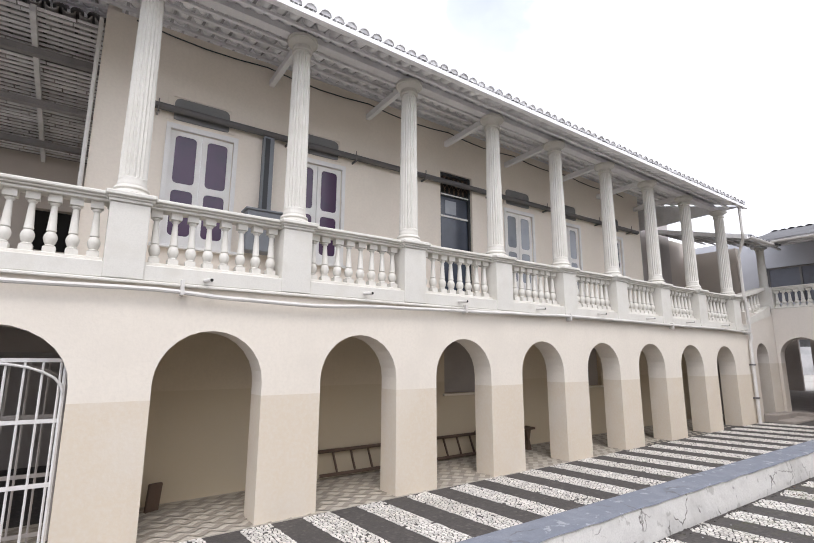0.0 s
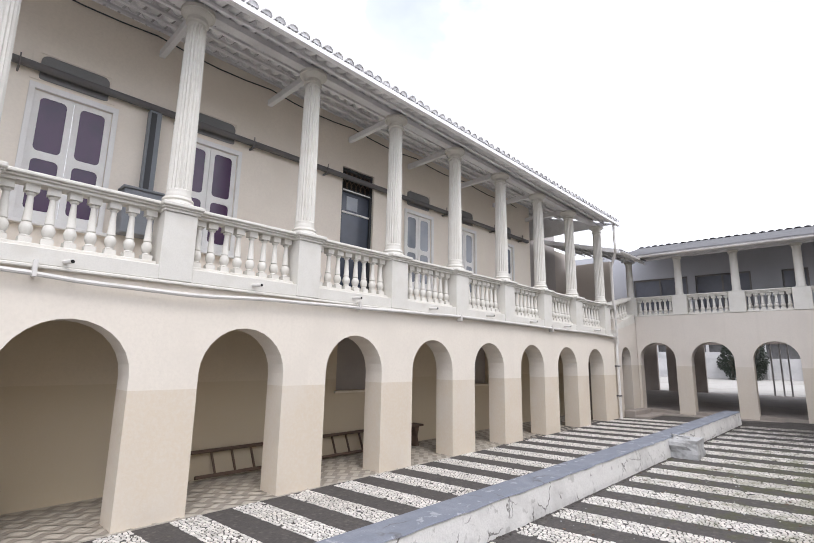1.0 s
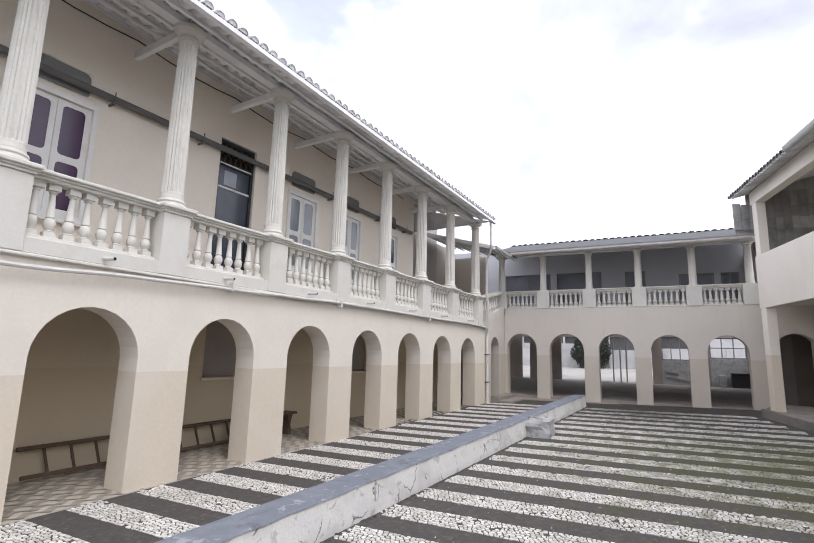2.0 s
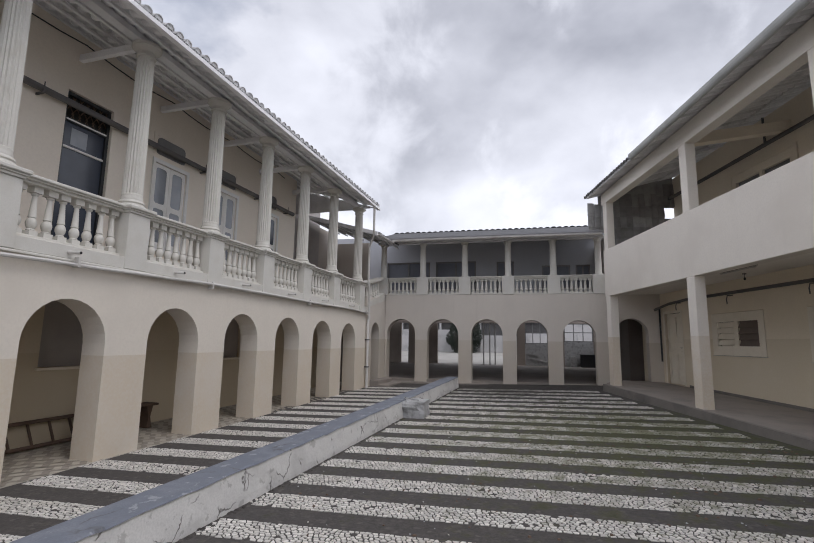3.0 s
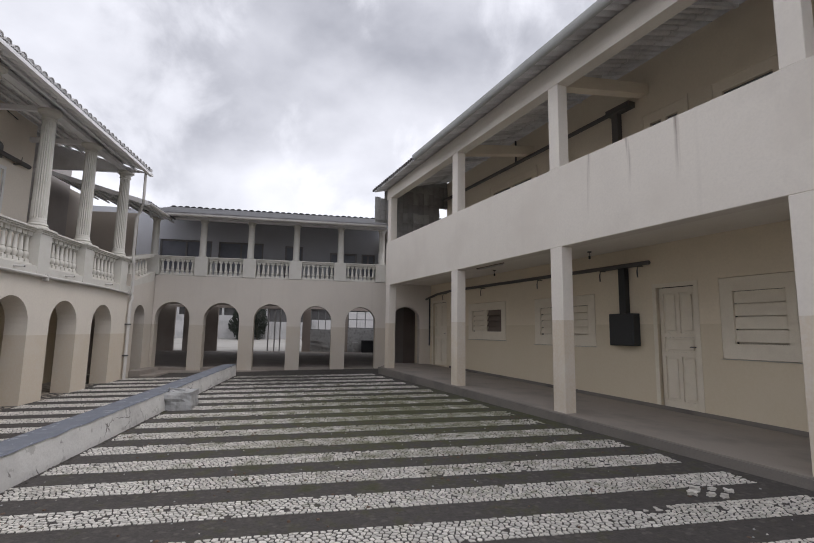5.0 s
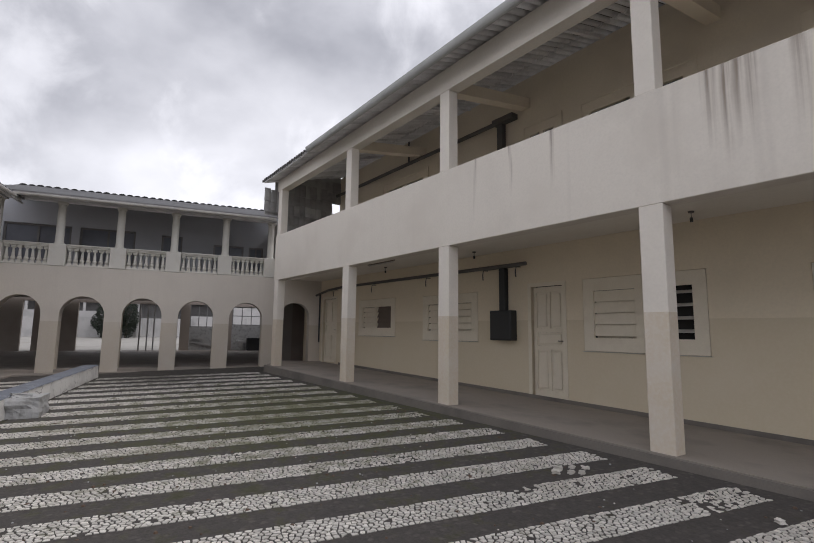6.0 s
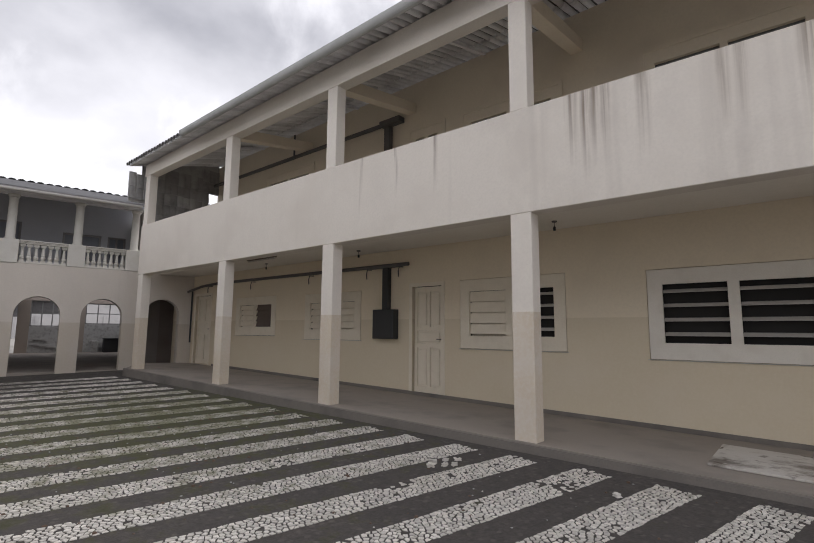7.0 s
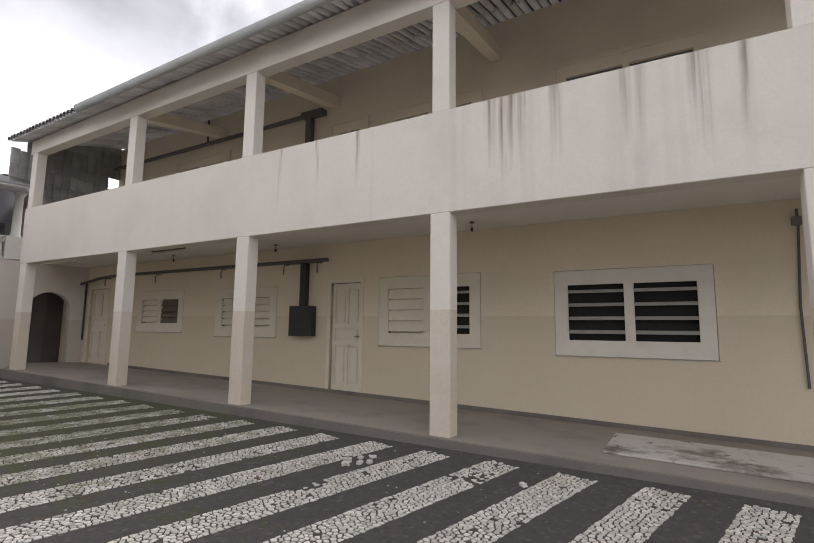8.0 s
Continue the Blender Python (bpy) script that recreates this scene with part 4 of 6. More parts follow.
# pipes and spouts on the arcade front
t = thing("conduit_pipe", NORTH @ pose(0, -0.085, 0), "sagging white plastic conduit strapped along the facade", "pipe")
RUN = [(-5, 2.6), (-1, 2.61), (0, 2.622), (1.35, 2.645), (2.2, 2.60), (3.2, 2.585), (4.4, 2.64), (5.95, 2.672), (7.2, 2.70), (8.6, 2.735), (10.5, 2.735), (12.5, 2.725), (14.5, 2.735), (16.45, 2.70)]
fine = []
for (sa, za), (sb, zb) in zip(RUN, RUN[1:]):
    for f in (0, 0.25, 0.5, 0.75):
        e = f * f * (3 - 2 * f)
        fine.append((sa + (sb - sa) * f, 0, za + (zb - za) * e))
fine.append((16.45, 0, 2.70))
part("pipe", tube(fine, 0.026, 8), MAT["pvc"], t, smooth=True)
for s in (1.62, 5.9, 8.55, 12.3, 16.3):
    part("clip", boxed(s - 0.02, s + 0.02, -0.032, 0.085, 2.60 if s < 3 else 2.64, 2.78, bevel=0.004), MAT["pvc"], t)
for s, z in ((-0.9, 2.80), (1.86, 2.80), (4.02, 2.82), (5.78, 2.83), (7.65, 2.83), (9.5, 2.84), (11.3, 2.84), (13.05, 2.84), (14.9, 2.84)):
    t = thing("water_spout", NORTH @ pose(s, -0.001, z), "short protruding drain spout below the balustrade", "spout", "drain spouts")
    part("pipe", tube([(0, 0.0, 0), (0.05, -0.2, -0.012)], 0.024, 10), MAT["pvc"], t, smooth=True)
    # black disc painted for the unlit bore
    part("mouth", tube([(0.05, -0.201, -0.012), (0.0505, -0.206, -0.0122)], 0.019, 10), MAT["dark"], t)
t = thing("downpipe", NORTH @ pose(16.42, -0.08, 0), "weathered grey drainpipe down the arcade corner", "pipe")
part("pipe", tube([(0.04, 0, 2.68), (0.05, -0.02, 2.55), (0.0, 0.0, 2.42), (0, 0, 0.15)], 0.045, 10), MAT["pvc"], t, smooth=True)
for z in (0.9, 1.8):
    part("strap", boxed(-0.06, 0.06, -0.05, 0.08, z - 0.02, z + 0.02), MAT["grey"], t)

# things under the arcade
t = thing("ladder", NORTH @ pose(4.05, 1.44, 0.0) @ pose(0, 0, 0, -14, -0.6, 0), "long dark wooden ladder lying on its side against the wall", "ladder")
part("side_rail", boxed(0.05, 3.9, -0.03, 0.03, 0.02, 0.075, bevel=0.008), MAT["wood"], t)
part("side_rail", boxed(0, 3.9, -0.03, 0.03, 0.385, 0.44, bevel=0.008), MAT["wood"], t)
for k in range(11):
    part("rung", tube([(0.36 + k * 0.33, 0, 0.06), (0.31 + k * 0.33, 0, 0.40)], 0.02, 8), MAT["wood"], t)
t = thing("plank", NORTH @ pose(1.62, 1.25, -0.07) @ pose(0, 0, 0, 10, 0, 20), "short dark board leaning by the arcade wall", "plank")
part("board", boxed(0, 0.17, 0, 0.05, 0, 0.36, bevel=0.006), MAT["wood"], t)
t = thing("bench", NORTH @ pose(8.68, 1.3, 0.07), "small dark wooden bench by the arcade wall", "bench")
part("seat", boxed(-1.3, 0.13, -0.16, 0.16, 0.40, 0.44, bevel=0.01), MAT["wood"], t)
for x in (-1.15, -0.09):
    part("leg", prism([(x, 0), (x + 0.12, 0), (x + 0.07, 0.2), (x + 0.12, 0.40), (x - 0.02, 0.40), (x + 0.03, 0.2)], -0.12, 0.12), MAT["wood"], t)


def iron_gate(s0, s1, depth, label, paint="iron"):
    t = thing("iron_gate", NORTH @ pose(s0, depth, -0.09), label, "gate")
    w = s1 - s0
    for x in (0.03, w - 0.03):
        part("stile", tube([(x, 0, 0.05), (x, 0, 1.95)], 0.02, 6), MAT[paint], t)
    for z in (0.12, 0.72, 1.34, 1.95):
        part("cross_bar", boxed(0.02, w - 0.02, -0.012, 0.012, z - 0.02, z + 0.02), MAT[paint], t)
    n = 9
    for k in range(n):
        x = 0.07 + k * (w - 0.14) / (n - 1)
        part("bar", tube([(x, 0, 0.04), (x, 0, 1.95)], 0.013, 6), MAT[paint], t)
    arc = [(w / 2 - (w / 2 - 0.03) * math.cos(math.pi * k / 12), -0.025, 1.62 + 0.3 * math.sin(math.pi * k / 12)) for k in range(13)]
    part("arched_bar", tube(arc, 0.015, 6), MAT[paint], t)
    lock = part("lock", boxed(w * 0.42, w * 0.60, -0.05, -0.014, 0.86, 0.92, bevel=0.004), MAT[paint], t, "flat iron bolt plate")
    return t


iron_gate(-0.71, 0.64, 0.2, "white painted iron bar gate in an arch")
iron_gate(-0.86, 0.70, 0.75, "second greyed iron bar gate standing inside the passage", "shadegrey")

# ---- north wing: upper gallery ----
WINDOWS = [(1.48, 2.47, 3.58, 5.38, "plum"), (3.43, 4.42, 3.58, 5.36, "plum"), (8.58, 9.52, 3.56, 5.34, "pale"), (10.42, 11.3, 3.56, 5.34, "pale"), (12.4, 13.2, 3.55, 5.3, "bluedark")]
DOOR = (6.70, 7.58, 2.96, 5.88)
TRANSOMS = [(w[0] + 0.05, w[1] - 0.12, 5.50, 5.86) for w in WINDOWS]
structure("wall_north_upper", pierced(0.52, 14.2, 2.951, 6.98, [w[:4] for w in WINDOWS] + [DOOR], 1.6, 1.8), MAT["northup"], NORTH)
structure("wall_north_return", boxed(14.02, 14.2, 1.802, 6.0, 2.951, 6.9), MAT["north"], NORTH)
structure("wall_north_end", boxed(0.52, 0.70, 1.802, 6.5, 2.951, 7.2), MAT["north"], NORTH)
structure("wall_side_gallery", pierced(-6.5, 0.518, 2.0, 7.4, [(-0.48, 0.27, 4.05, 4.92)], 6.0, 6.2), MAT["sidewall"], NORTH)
# added black sheet, the darkness behind the side gallery opening
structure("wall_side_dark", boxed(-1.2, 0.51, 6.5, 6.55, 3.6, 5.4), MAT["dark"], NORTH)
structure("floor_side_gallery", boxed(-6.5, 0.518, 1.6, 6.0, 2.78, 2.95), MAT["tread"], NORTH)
# recess, setback and link walls: shade under the roofs is put into darker plaster
structure("wall_north_recess", boxed(14.202, 19.6, 7.2, 7.4, 2.951, 6.3), MAT["shadegrey"], NORTH)
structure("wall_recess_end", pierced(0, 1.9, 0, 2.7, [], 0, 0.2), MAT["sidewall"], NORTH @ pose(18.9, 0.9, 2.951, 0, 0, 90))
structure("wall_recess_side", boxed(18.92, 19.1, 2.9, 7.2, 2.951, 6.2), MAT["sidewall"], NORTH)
structure("wall_north_setback", boxed(14.202, 17.75, 2.6, 2.8, 2.951, 7.35), MAT["shadegrey"], NORTH)
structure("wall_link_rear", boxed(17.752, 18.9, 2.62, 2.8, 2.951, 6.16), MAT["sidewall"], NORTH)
structure("floor_recess", boxed(14.21, 18.9, 1.61, 7.198, 2.78, 2.95), MAT["porch"], NORTH)


def casement(number, a, b, z0, z1, glass):
    w = tagged(new(f"window_{number}"), "white double-leaf window with rounded panes", "window", kind="structure")
    w.matrix_basis = NORTH @ pose((a + b) / 2, 1.6, z0)
    h, top = (b - a) / 2, z1 - z0
    fr = pierced(-h - 0.035, h + 0.035, -0.05, top + 0.05, [(-h + 0.03, h - 0.03, 0.03, top - 0.03)], -0.035, -0.001)
    part("window_frame", fr, MAT["sash"], w)
    part("window_sill", boxed(-h - 0.12, h + 0.12, -0.1, -0.036, -0.1, -0.052, bevel=0.008), MAT["sash"], w)
    for side in (-1, 1):
        x0, x1 = (-h + 0.035, -0.004) if side < 0 else (0.004, h - 0.035)
        holes = [(x0 + 0.075, x1 - 0.075, 0.11, top * 0.455), (x0 + 0.075, x1 - 0.075, top * 0.515, top - 0.11)]
        leaf = part("leaf", pierced(x0, x1, 0.034, top - 0.034, holes, 0.02, 0.06), MAT["sash"], w)
        for hx0, hx1, hz0, hz1 in holes:
            r, pts = 0.06, []
            for cx, cz, s0 in ((hx1 - r, hz0 + r, -90), (hx1 - r, hz1 - r, 0), (hx0 + r, hz1 - r, 90), (hx0 + r, hz0 + r, 180)):
                pts += [(cx + r * math.cos(radians(s0 + q * 30)), cz + r * math.sin(radians(s0 + q * 30))) for q in range(4)]
            part("pane", prism(pts, 0.028, 0.036), MAT[glass], leaf)
            # corner fillets of the rounded glazing
            for cx, cz, s0, ex, ez in ((hx1 - r, hz0 + r, -90, hx1, hz0), (hx1 - r, hz1 - r, 0, hx1, hz1), (hx0 + r, hz1 - r, 90, hx0, hz1), (hx0 + r, hz0 + r, 180, hx0, hz0)):
                arc = [(cx + r * math.cos(radians(s0 + q * 30)), cz + r * math.sin(radians(s0 + q * 30))) for q in range(4)]
                part("corner_bead", prism(arc + [(ex, ez)], 0.021, 0.05), MAT["sash"], leaf)
    return w


for k, (a, b, z0, z1, g) in enumerate(WINDOWS):
    casement(k + 1, a, b, z0, z1, g)
    ta, tb, tz0, tz1 = TRANSOMS[k]
    r, pts = 0.09, []
    for cx, cz, s0 in ((tb - r, tz0 + 0.02, -90), (tb - r, tz1 - r, 0), (ta + r, tz1 - r, 90), (ta + r, tz0 + 0.02, 180)):
        rr = r if cz > tz0 + 0.1 else 0.02
        pts += [(cx + (r if rr == r else r) * math.cos(radians(s0 + q * 22.5)), cz + rr * math.sin(radians(s0 + q * 22.5))) for q in range(5)]
    t = thing("transom_panel", NORTH @ pose(0, 1.6, 0), "grey round-cornered panel above a gallery window", "panel", "transom panels")
    part("panel", prism(pts, -0.018, -0.002), MAT["trimgrey"], t)
    part("surround", pierced(ta - 0.1, tb + 0.1, tz0 - 0.02, tz1 + 0.08, [(ta - 0.02, tb + 0.02, tz0 - 0.01, tz1 + 0.02)], -0.012, -0.001), MAT["northup"], t)

a, b, z0, z1 = DOOR
d = tagged(new("door_1"), "dark glazed gallery door with an iron grille above", "door", kind="structure")
d.matrix_basis = NORTH @ pose((a + b) / 2, 1.6, z0)
h, top = (b - a) / 2, z1 - z0
part("door_frame", pierced(-h + 0.002, h - 0.002, 0.002, top - 0.002, [(-h + 0.06, h - 0.06, 0.003, top - 0.52), (-h + 0.06, h - 0.06, top - 0.45, top - 0.06)], 0.06, 0.14), MAT["black"], d)
part("pane", boxed(-h + 0.06, h - 0.06, 0.10, 0.11, 0.01, top - 0.52), MAT["bluedark"], d)
# pale panel painting the sky's reflection on the dark door glass
part("bright_pane", boxed(-h + 0.2, h - 0.38, 0.094, 0.099, top - 0.9, top - 0.6), MAT["pale"], d, "pale pane coloured as if reflecting the sky")
part("mid_rail", boxed(-h + 0.06, h - 0.06, 0.07, 0.098, top - 0.985, top - 0.95), MAT["sash"], d, "white mid rail")
part("top_rail", boxed(-h + 0.06, h - 0.06, 0.05, 0.059, top - 0.5, top - 0.475), MAT["sash"], d, "white rail below the grille")
# black sheet as the unlit room behind the grille
part("grille_back", boxed(-h + 0.06, h - 0.06, 0.12, 0.13, top - 0.45, top - 0.06), MAT["dark"], d)
for k in range(12):
    x = -h + 0.09 + k * (2 * h - 0.18) / 11
    sway = 0.05 if k % 2 else -0.05
    part("grille_bar", tube([(x, 0.09, top - 0.45), (x + sway, 0.09, top - 0.37), (x - sway * 0.6, 0.09, top - 0.25), (x + sway * 0.8, 0.09, top - 0.14), (x, 0.09, top - 0.06)], 0.010, 5), MAT["wood"], d, "rusty scrolled bar")

t = thing("cable_conduit", NORTH @ pose(0, 1.5, 0), "dark grey conduit on brackets along the gallery wall", "pipe")
part("pipe", tube([(1.15, 0, 5.62), (4, 0, 5.61), (8, 0, 5.6), (13.9, 0, 5.58)], 0.055, 10), MAT["grey"], t, smooth=True)
for s in (1.3, 3.3, 4.6, 6.2, 8.0, 9.9, 12.0, 13.5):
    br = part("bracket", boxed(s - 0.012, s + 0.012, -0.07, 0.098, 5.50, 5.535), MAT["grey"], t)
    part("hook", tube([(s, -0.06, 5.5), (s, -0.07, 5.7)], 0.009, 5), MAT["grey"], br)
t = thing("slack_cable", NORTH @ pose(0, 1.56, 0), "thin black cable slung along the gallery wall under the roof", "cable")
part("cable", tube([(0.9 + k * 0.5, 0, 6.86 - 0.011 * k + (0.05 if k % 4 == 0 else -0.02 if k % 4 == 2 else 0.0)) for k in range(26)], 0.012, 5), MAT["black"], t)
t = thing("switch_box", NORTH @ pose(3.02, 1.49, 0), "dark metal electrical box with a vertical cable duct", "electrical box")
part("body", boxed(-0.36, 0.30, -0.17, 0.1, 3.55, 4.2, bevel=0.012), MAT["slate"], t)
part("lid", boxed(-0.39, 0.33, -0.2, 0.1, 4.201, 4.235, bevel=0.008), MAT["slate"], t)
part("duct", boxed(-0.12, 0.05, -0.02, 0.1, 4.236, 5.555), MAT["slate"], t)
part("duct_cover", boxed(-0.1, -0.02, -0.028, -0.021, 4.25, 5.52), MAT["black"], t)

# ---- north roof ----
def roof_n(o, s):
    return 6.40 - 0.022 * (s - 4) + 0.28 * (o + 0.6)


tiled_roof("roof_north", NORTH, -6.0, 15.9, -0.6, 3.4, roof_n, 1, "underside", "half-round clay tile roof with a limewashed underside", seed=3)
t = structure("beam_north", prism([(-6, col_top(-6)), (16.2, col_top(16.2)), (16.2, col_top(16.2) + 0.1), (-6, col_top(-6) + 0.1)], 0.08, 0.24), MAT["roofwood"], NORTH)
for k, s in enumerate(COLS):
    structure("tie_beam", boxed(s - 0.045, s + 0.045, 0.245, 2.598 if s > 15 else 1.598, col_top(s) - 0.02, col_top(s) + 0.1, bevel=0.006), MAT["roofwood"], NORTH)
for s in (-4.9, -2.9, -0.95):
    o0, o1 = 0.03, 3.3
    z0, z1 = roof_n(o0, s) - 0.03, roof_n(o1, s) - 0.03
    bm = bmesh.new()
    vs = [bm.verts.new(p) for p in ((s - 0.03, o0, z0 - 0.07), (s + 0.03, o0, z0 - 0.07), (s + 0.03, o0, z0), (s - 0.03, o0, z0), (s - 0.03, o1, z1 - 0.07), (s + 0.03, o1, z1 - 0.07), (s + 0.03, o1, z1), (s - 0.03, o1, z1))]
    for f in ((0, 1, 2, 3), (7, 6, 5, 4), (0, 4, 5, 1), (1, 5, 6, 2), (2, 6, 7, 3), (3, 7, 4, 0)):
        bm.faces.new([vs[q] for q in f])
    structure("rafter", bm, MAT["roofwood"], NORTH)


# boarded end of the gallery roof, with slits of light below the tiles
bm = bmesh.new()
ends = [(-0.5, 6.235), (1.62, 6.16), (2.59, 6.16), (2.59, roof_n(2.59, 15.85) + 0.03), (-0.5, roof_n(-0.5, 15.85) + 0.03)]
faces = [[bm.verts.new((x, y, z)) for y, z in ends] for x in (15.80, 15.84)]
bm.faces.new(faces[0])
bm.faces.new(faces[1][::-1])
for q in range(5):
    bm.faces.new((faces[0][q], faces[1][q], faces[1][(q + 1) % 5], faces[0][(q + 1) % 5]))
structure("roof_end_board", bm, MAT["roofwood"], NORTH)
structure("roof_north_rear", prism([(3.3, 7.49), (6.8, 8.47), (6.8, 8.6), (3.3, 7.62)], -15.9, -12.0), MAT["underside"], NORTH @ pose(0, 0, -0.26, 0, 0, 90))


def roof_side(o, s):
    return 6.90 - 0.19 * (o - 1.6)


# lower timbers of the side gallery
tiled_roof("roof_side_gallery", NORTH, -6.41, 0.57, 1.9, 6.3, roof_side, 1, "oldtile", "old clay tile roof of the side gallery", parts_row=False, seed=5)
for s in (-5.0, -3.4, -1.8, -0.35):
    bm = prism([(1.85, roof_side(1.85, 0) - 0.16), (6.0, roof_side(6.0, 0) - 0.16), (6.0, roof_side(6.0, 0) - 0.045), (1.85, roof_side(1.85, 0) - 0.045)], -0.035, 0.035)
    structure("rafter_side", bm, MAT["lath"], NORTH @ pose(s, 0, 0, 0, 0, 90) @ pose(0, 0, 0))
for o in (2.6, 3.9, 5.2):
    structure("purlin_side", boxed(-6.4, 0.518, o - 0.06, o + 0.06, roof_side(o, 0) - 0.27, roof_side(o, 0) - 0.165), MAT["greywood"], NORTH)
# close-set laths under the side roof
rng = random.Random(31)
vs, fs = [], []
for r in range(40):
    o = 1.92 + r * 0.102
    s = -6.4 + rng.uniform(0, 0.4)
    while s < 0.48:
        e = min(s + rng.uniform(0.5, 1.3), 0.518)
        z, w_ = roof_side(o, 0) - 0.04 + rng.uniform(-0.004, 0.006), 0.036 + rng.uniform(-0.006, 0.006)
        b = len(vs)
        vs += [(x, y, z + dz) for dz in (0, 0.014) for x, y in ((s, o - w_), (e, o - w_ + rng.uniform(-0.005, 0.005)), (e, o + w_), (s, o + w_))]
        fs += [(b + 3, b + 2, b + 1, b), (b + 4, b + 5, b + 6, b + 7)] + [(b + q, b + (q + 1) % 4, b + 4 + (q + 1) % 4, b + 4 + q) for q in range(4)]
        s = e + rng.uniform(0.005, 0.03)
me = bpy.data.meshes.new("laths")
me.from_pydata(vs, [], fs)
me.materials.append(MAT["lath"])
ob = new("laths", me)
ob.parent = bpy.data.objects["roof_side_gallery"]
tagged(ob, kind="stuff")
t = thing("gallery_downpipe", NORTH @ pose(0.47, 1.55, 0), "thin white drainpipe up the gallery corner", "pipe")
part("pipe", tube([(0, 0, 2.96), (0, 0, 6.75)], 0.028, 8), MAT["pvc"], t, smooth=True)
t = thing("roof_downpipe", NORTH @ pose(0, 0, 0), "white plastic downpipe from the north eave", "pipe")
part("pipe", tube([(15.66, -0.5, 6.22), (15.67, -0.5, 5.36), (15.79, -0.45, 5.25), (16.0, -0.22, 4.87), (16.12, -0.17, 3.8), (16.18, -0.19, 3.5), (16.3, -0.15, 2.72)], 0.04, 8), MAT["pvc"], t, smooth=True)

# ---- far wing ----
FAR_ARCHES = [(-4.18, -3.15, 2.64), (-2.53, -1.45, 2.575), (-0.955, 0.12, 2.575), (0.59, 1.70, 2.6), (2.17, 3.33, 2.6), (3.78, 4.86, 2.6)]
structure("wall_far", arched(-8, 4.94, -0.2, 3.49, FAR_ARCHES, 0, -0.4), MAT["far"], FAR)
structure("step_far", boxed(-2.9, 4.9, 0.32, 0.001, 0.0, 0.33, bevel=0.02), MAT["porch"], FAR)
structure("floor_far", boxed(-8, 14, -0.001, -14.0, -0.2, 0.42), MAT["porch"], FAR)
structure("floor_far_gallery", boxed(-8, 8, -0.402, -4.4, 3.3, 3.485), MAT["far"], FAR)
FAR_WINDOWS = [(-2.75, -2.2, 3.95, 4.9), (-2.0, -0.9, 3.95, 4.9), (1.75, 3.45, 3.9, 5.15), (3.7, 5.6, 3.9, 5.15), (0.2, 0.9, 3.5, 5.1)]
structure("wall_far_upper", pierced(-8, 14, 3.486, 6.3, FAR_WINDOWS, -2.4, -2.6), MAT["bluegrey"], FAR)
for k, (a, b, z0, z1) in enumerate(FAR_WINDOWS):
    w = tagged(new(f"window_{k + 20}"), "dark blue gallery window of the far wing", "window", kind="structure")
    w.matrix_basis = FAR @ pose((a + b) / 2, -2.4, (z0 + z1) / 2)
    h, v = (b - a) / 2, (z1 - z0) / 2
    part("pane", boxed(-h + 0.003, h - 0.003, -0.1, -0.09, -v + 0.003, v - 0.003), MAT["farpane"], w)
    part("window_frame", pierced(-h + 0.002, h - 0.002, -v + 0.002, v - 0.002, [(-h + 0.06, -0.03, -v + 0.06, v - 0.06), (0.03, h - 0.06, -v + 0.06, v - 0.06)], -0.05, -0.088), MAT["greywood"], w)
FAR_COLS = (5.08, 3.53, 1.94, 0.37, -1.21, -2.72)
for s in FAR_COLS:
    t = thing("gallery_column", FAR @ pose(s, -0.14, 0), "plain round cream column of the far gallery", "column", "columns of the far gallery")
    part("pedestal", boxed(-0.22, 0.22, -0.16, 0.165, 3.495, 4.16, bevel=0.01), MAT["white"], t)
    part("shaft", lathe([(0.135, 4.16), (0.135, 4.2), (0.115, 4.23), (0.105, 5.34), (0.12, 5.36), (0.11, 5.38), (0.145, 5.42), (0.145, 5.47)], 20), MAT["white"], t, smooth=True)
for a, b in ((-2.5, -1.43), (-0.99, 0.15), (0.59, 1.72), (2.16, 3.31), (3.75, 4.86)):
    balustrade(FAR, a, b, 3.55, 7, -0.14, 0.51, "cream balustrade of the far gallery with turned balusters")
structure("beam_far", boxed(-8, 5.3, -0.03, -0.25, 5.47, 5.56), MAT["roofwood"], FAR)


def roof_f(o, s):
    return 5.47 + 0.30 * (o + 0.62)


# unseen wall, added to keep daylight out of the far gallery's south end
structure("wall_far_end", boxed(-3.12, -3.0, -0.3, -2.398, 3.5, 5.6), MAT["far"], FAR)
root = tagged(new("roof_far"), "smooth grey mortared roof slope of the far wing with a row of ridge tiles", kind="structure")
root.matrix_basis = FAR
bm = bmesh.new()
rows = []
for i in range(60):
    x = -3.2 + 8.45 * i / 59
    rows.append([bm.verts.new((x, -o, roof_f(o, x) + 0.075 + 0.012 * noise.noise((x * 0.9, o * 1.4, 3)) + (0.014 if k % 2 else 0.0))) for k, o in enumerate((-0.62, -0.3, -0.29, 0.1, 0.11, 0.5, 0.51, 0.95, 0.96, 1.4, 1.41, 2.3))])
for a, b in zip(rows, rows[1:]):
    for k in range(len(a) - 1):
        bm.faces.new((a[k], a[k + 1], b[k + 1], b[k]))
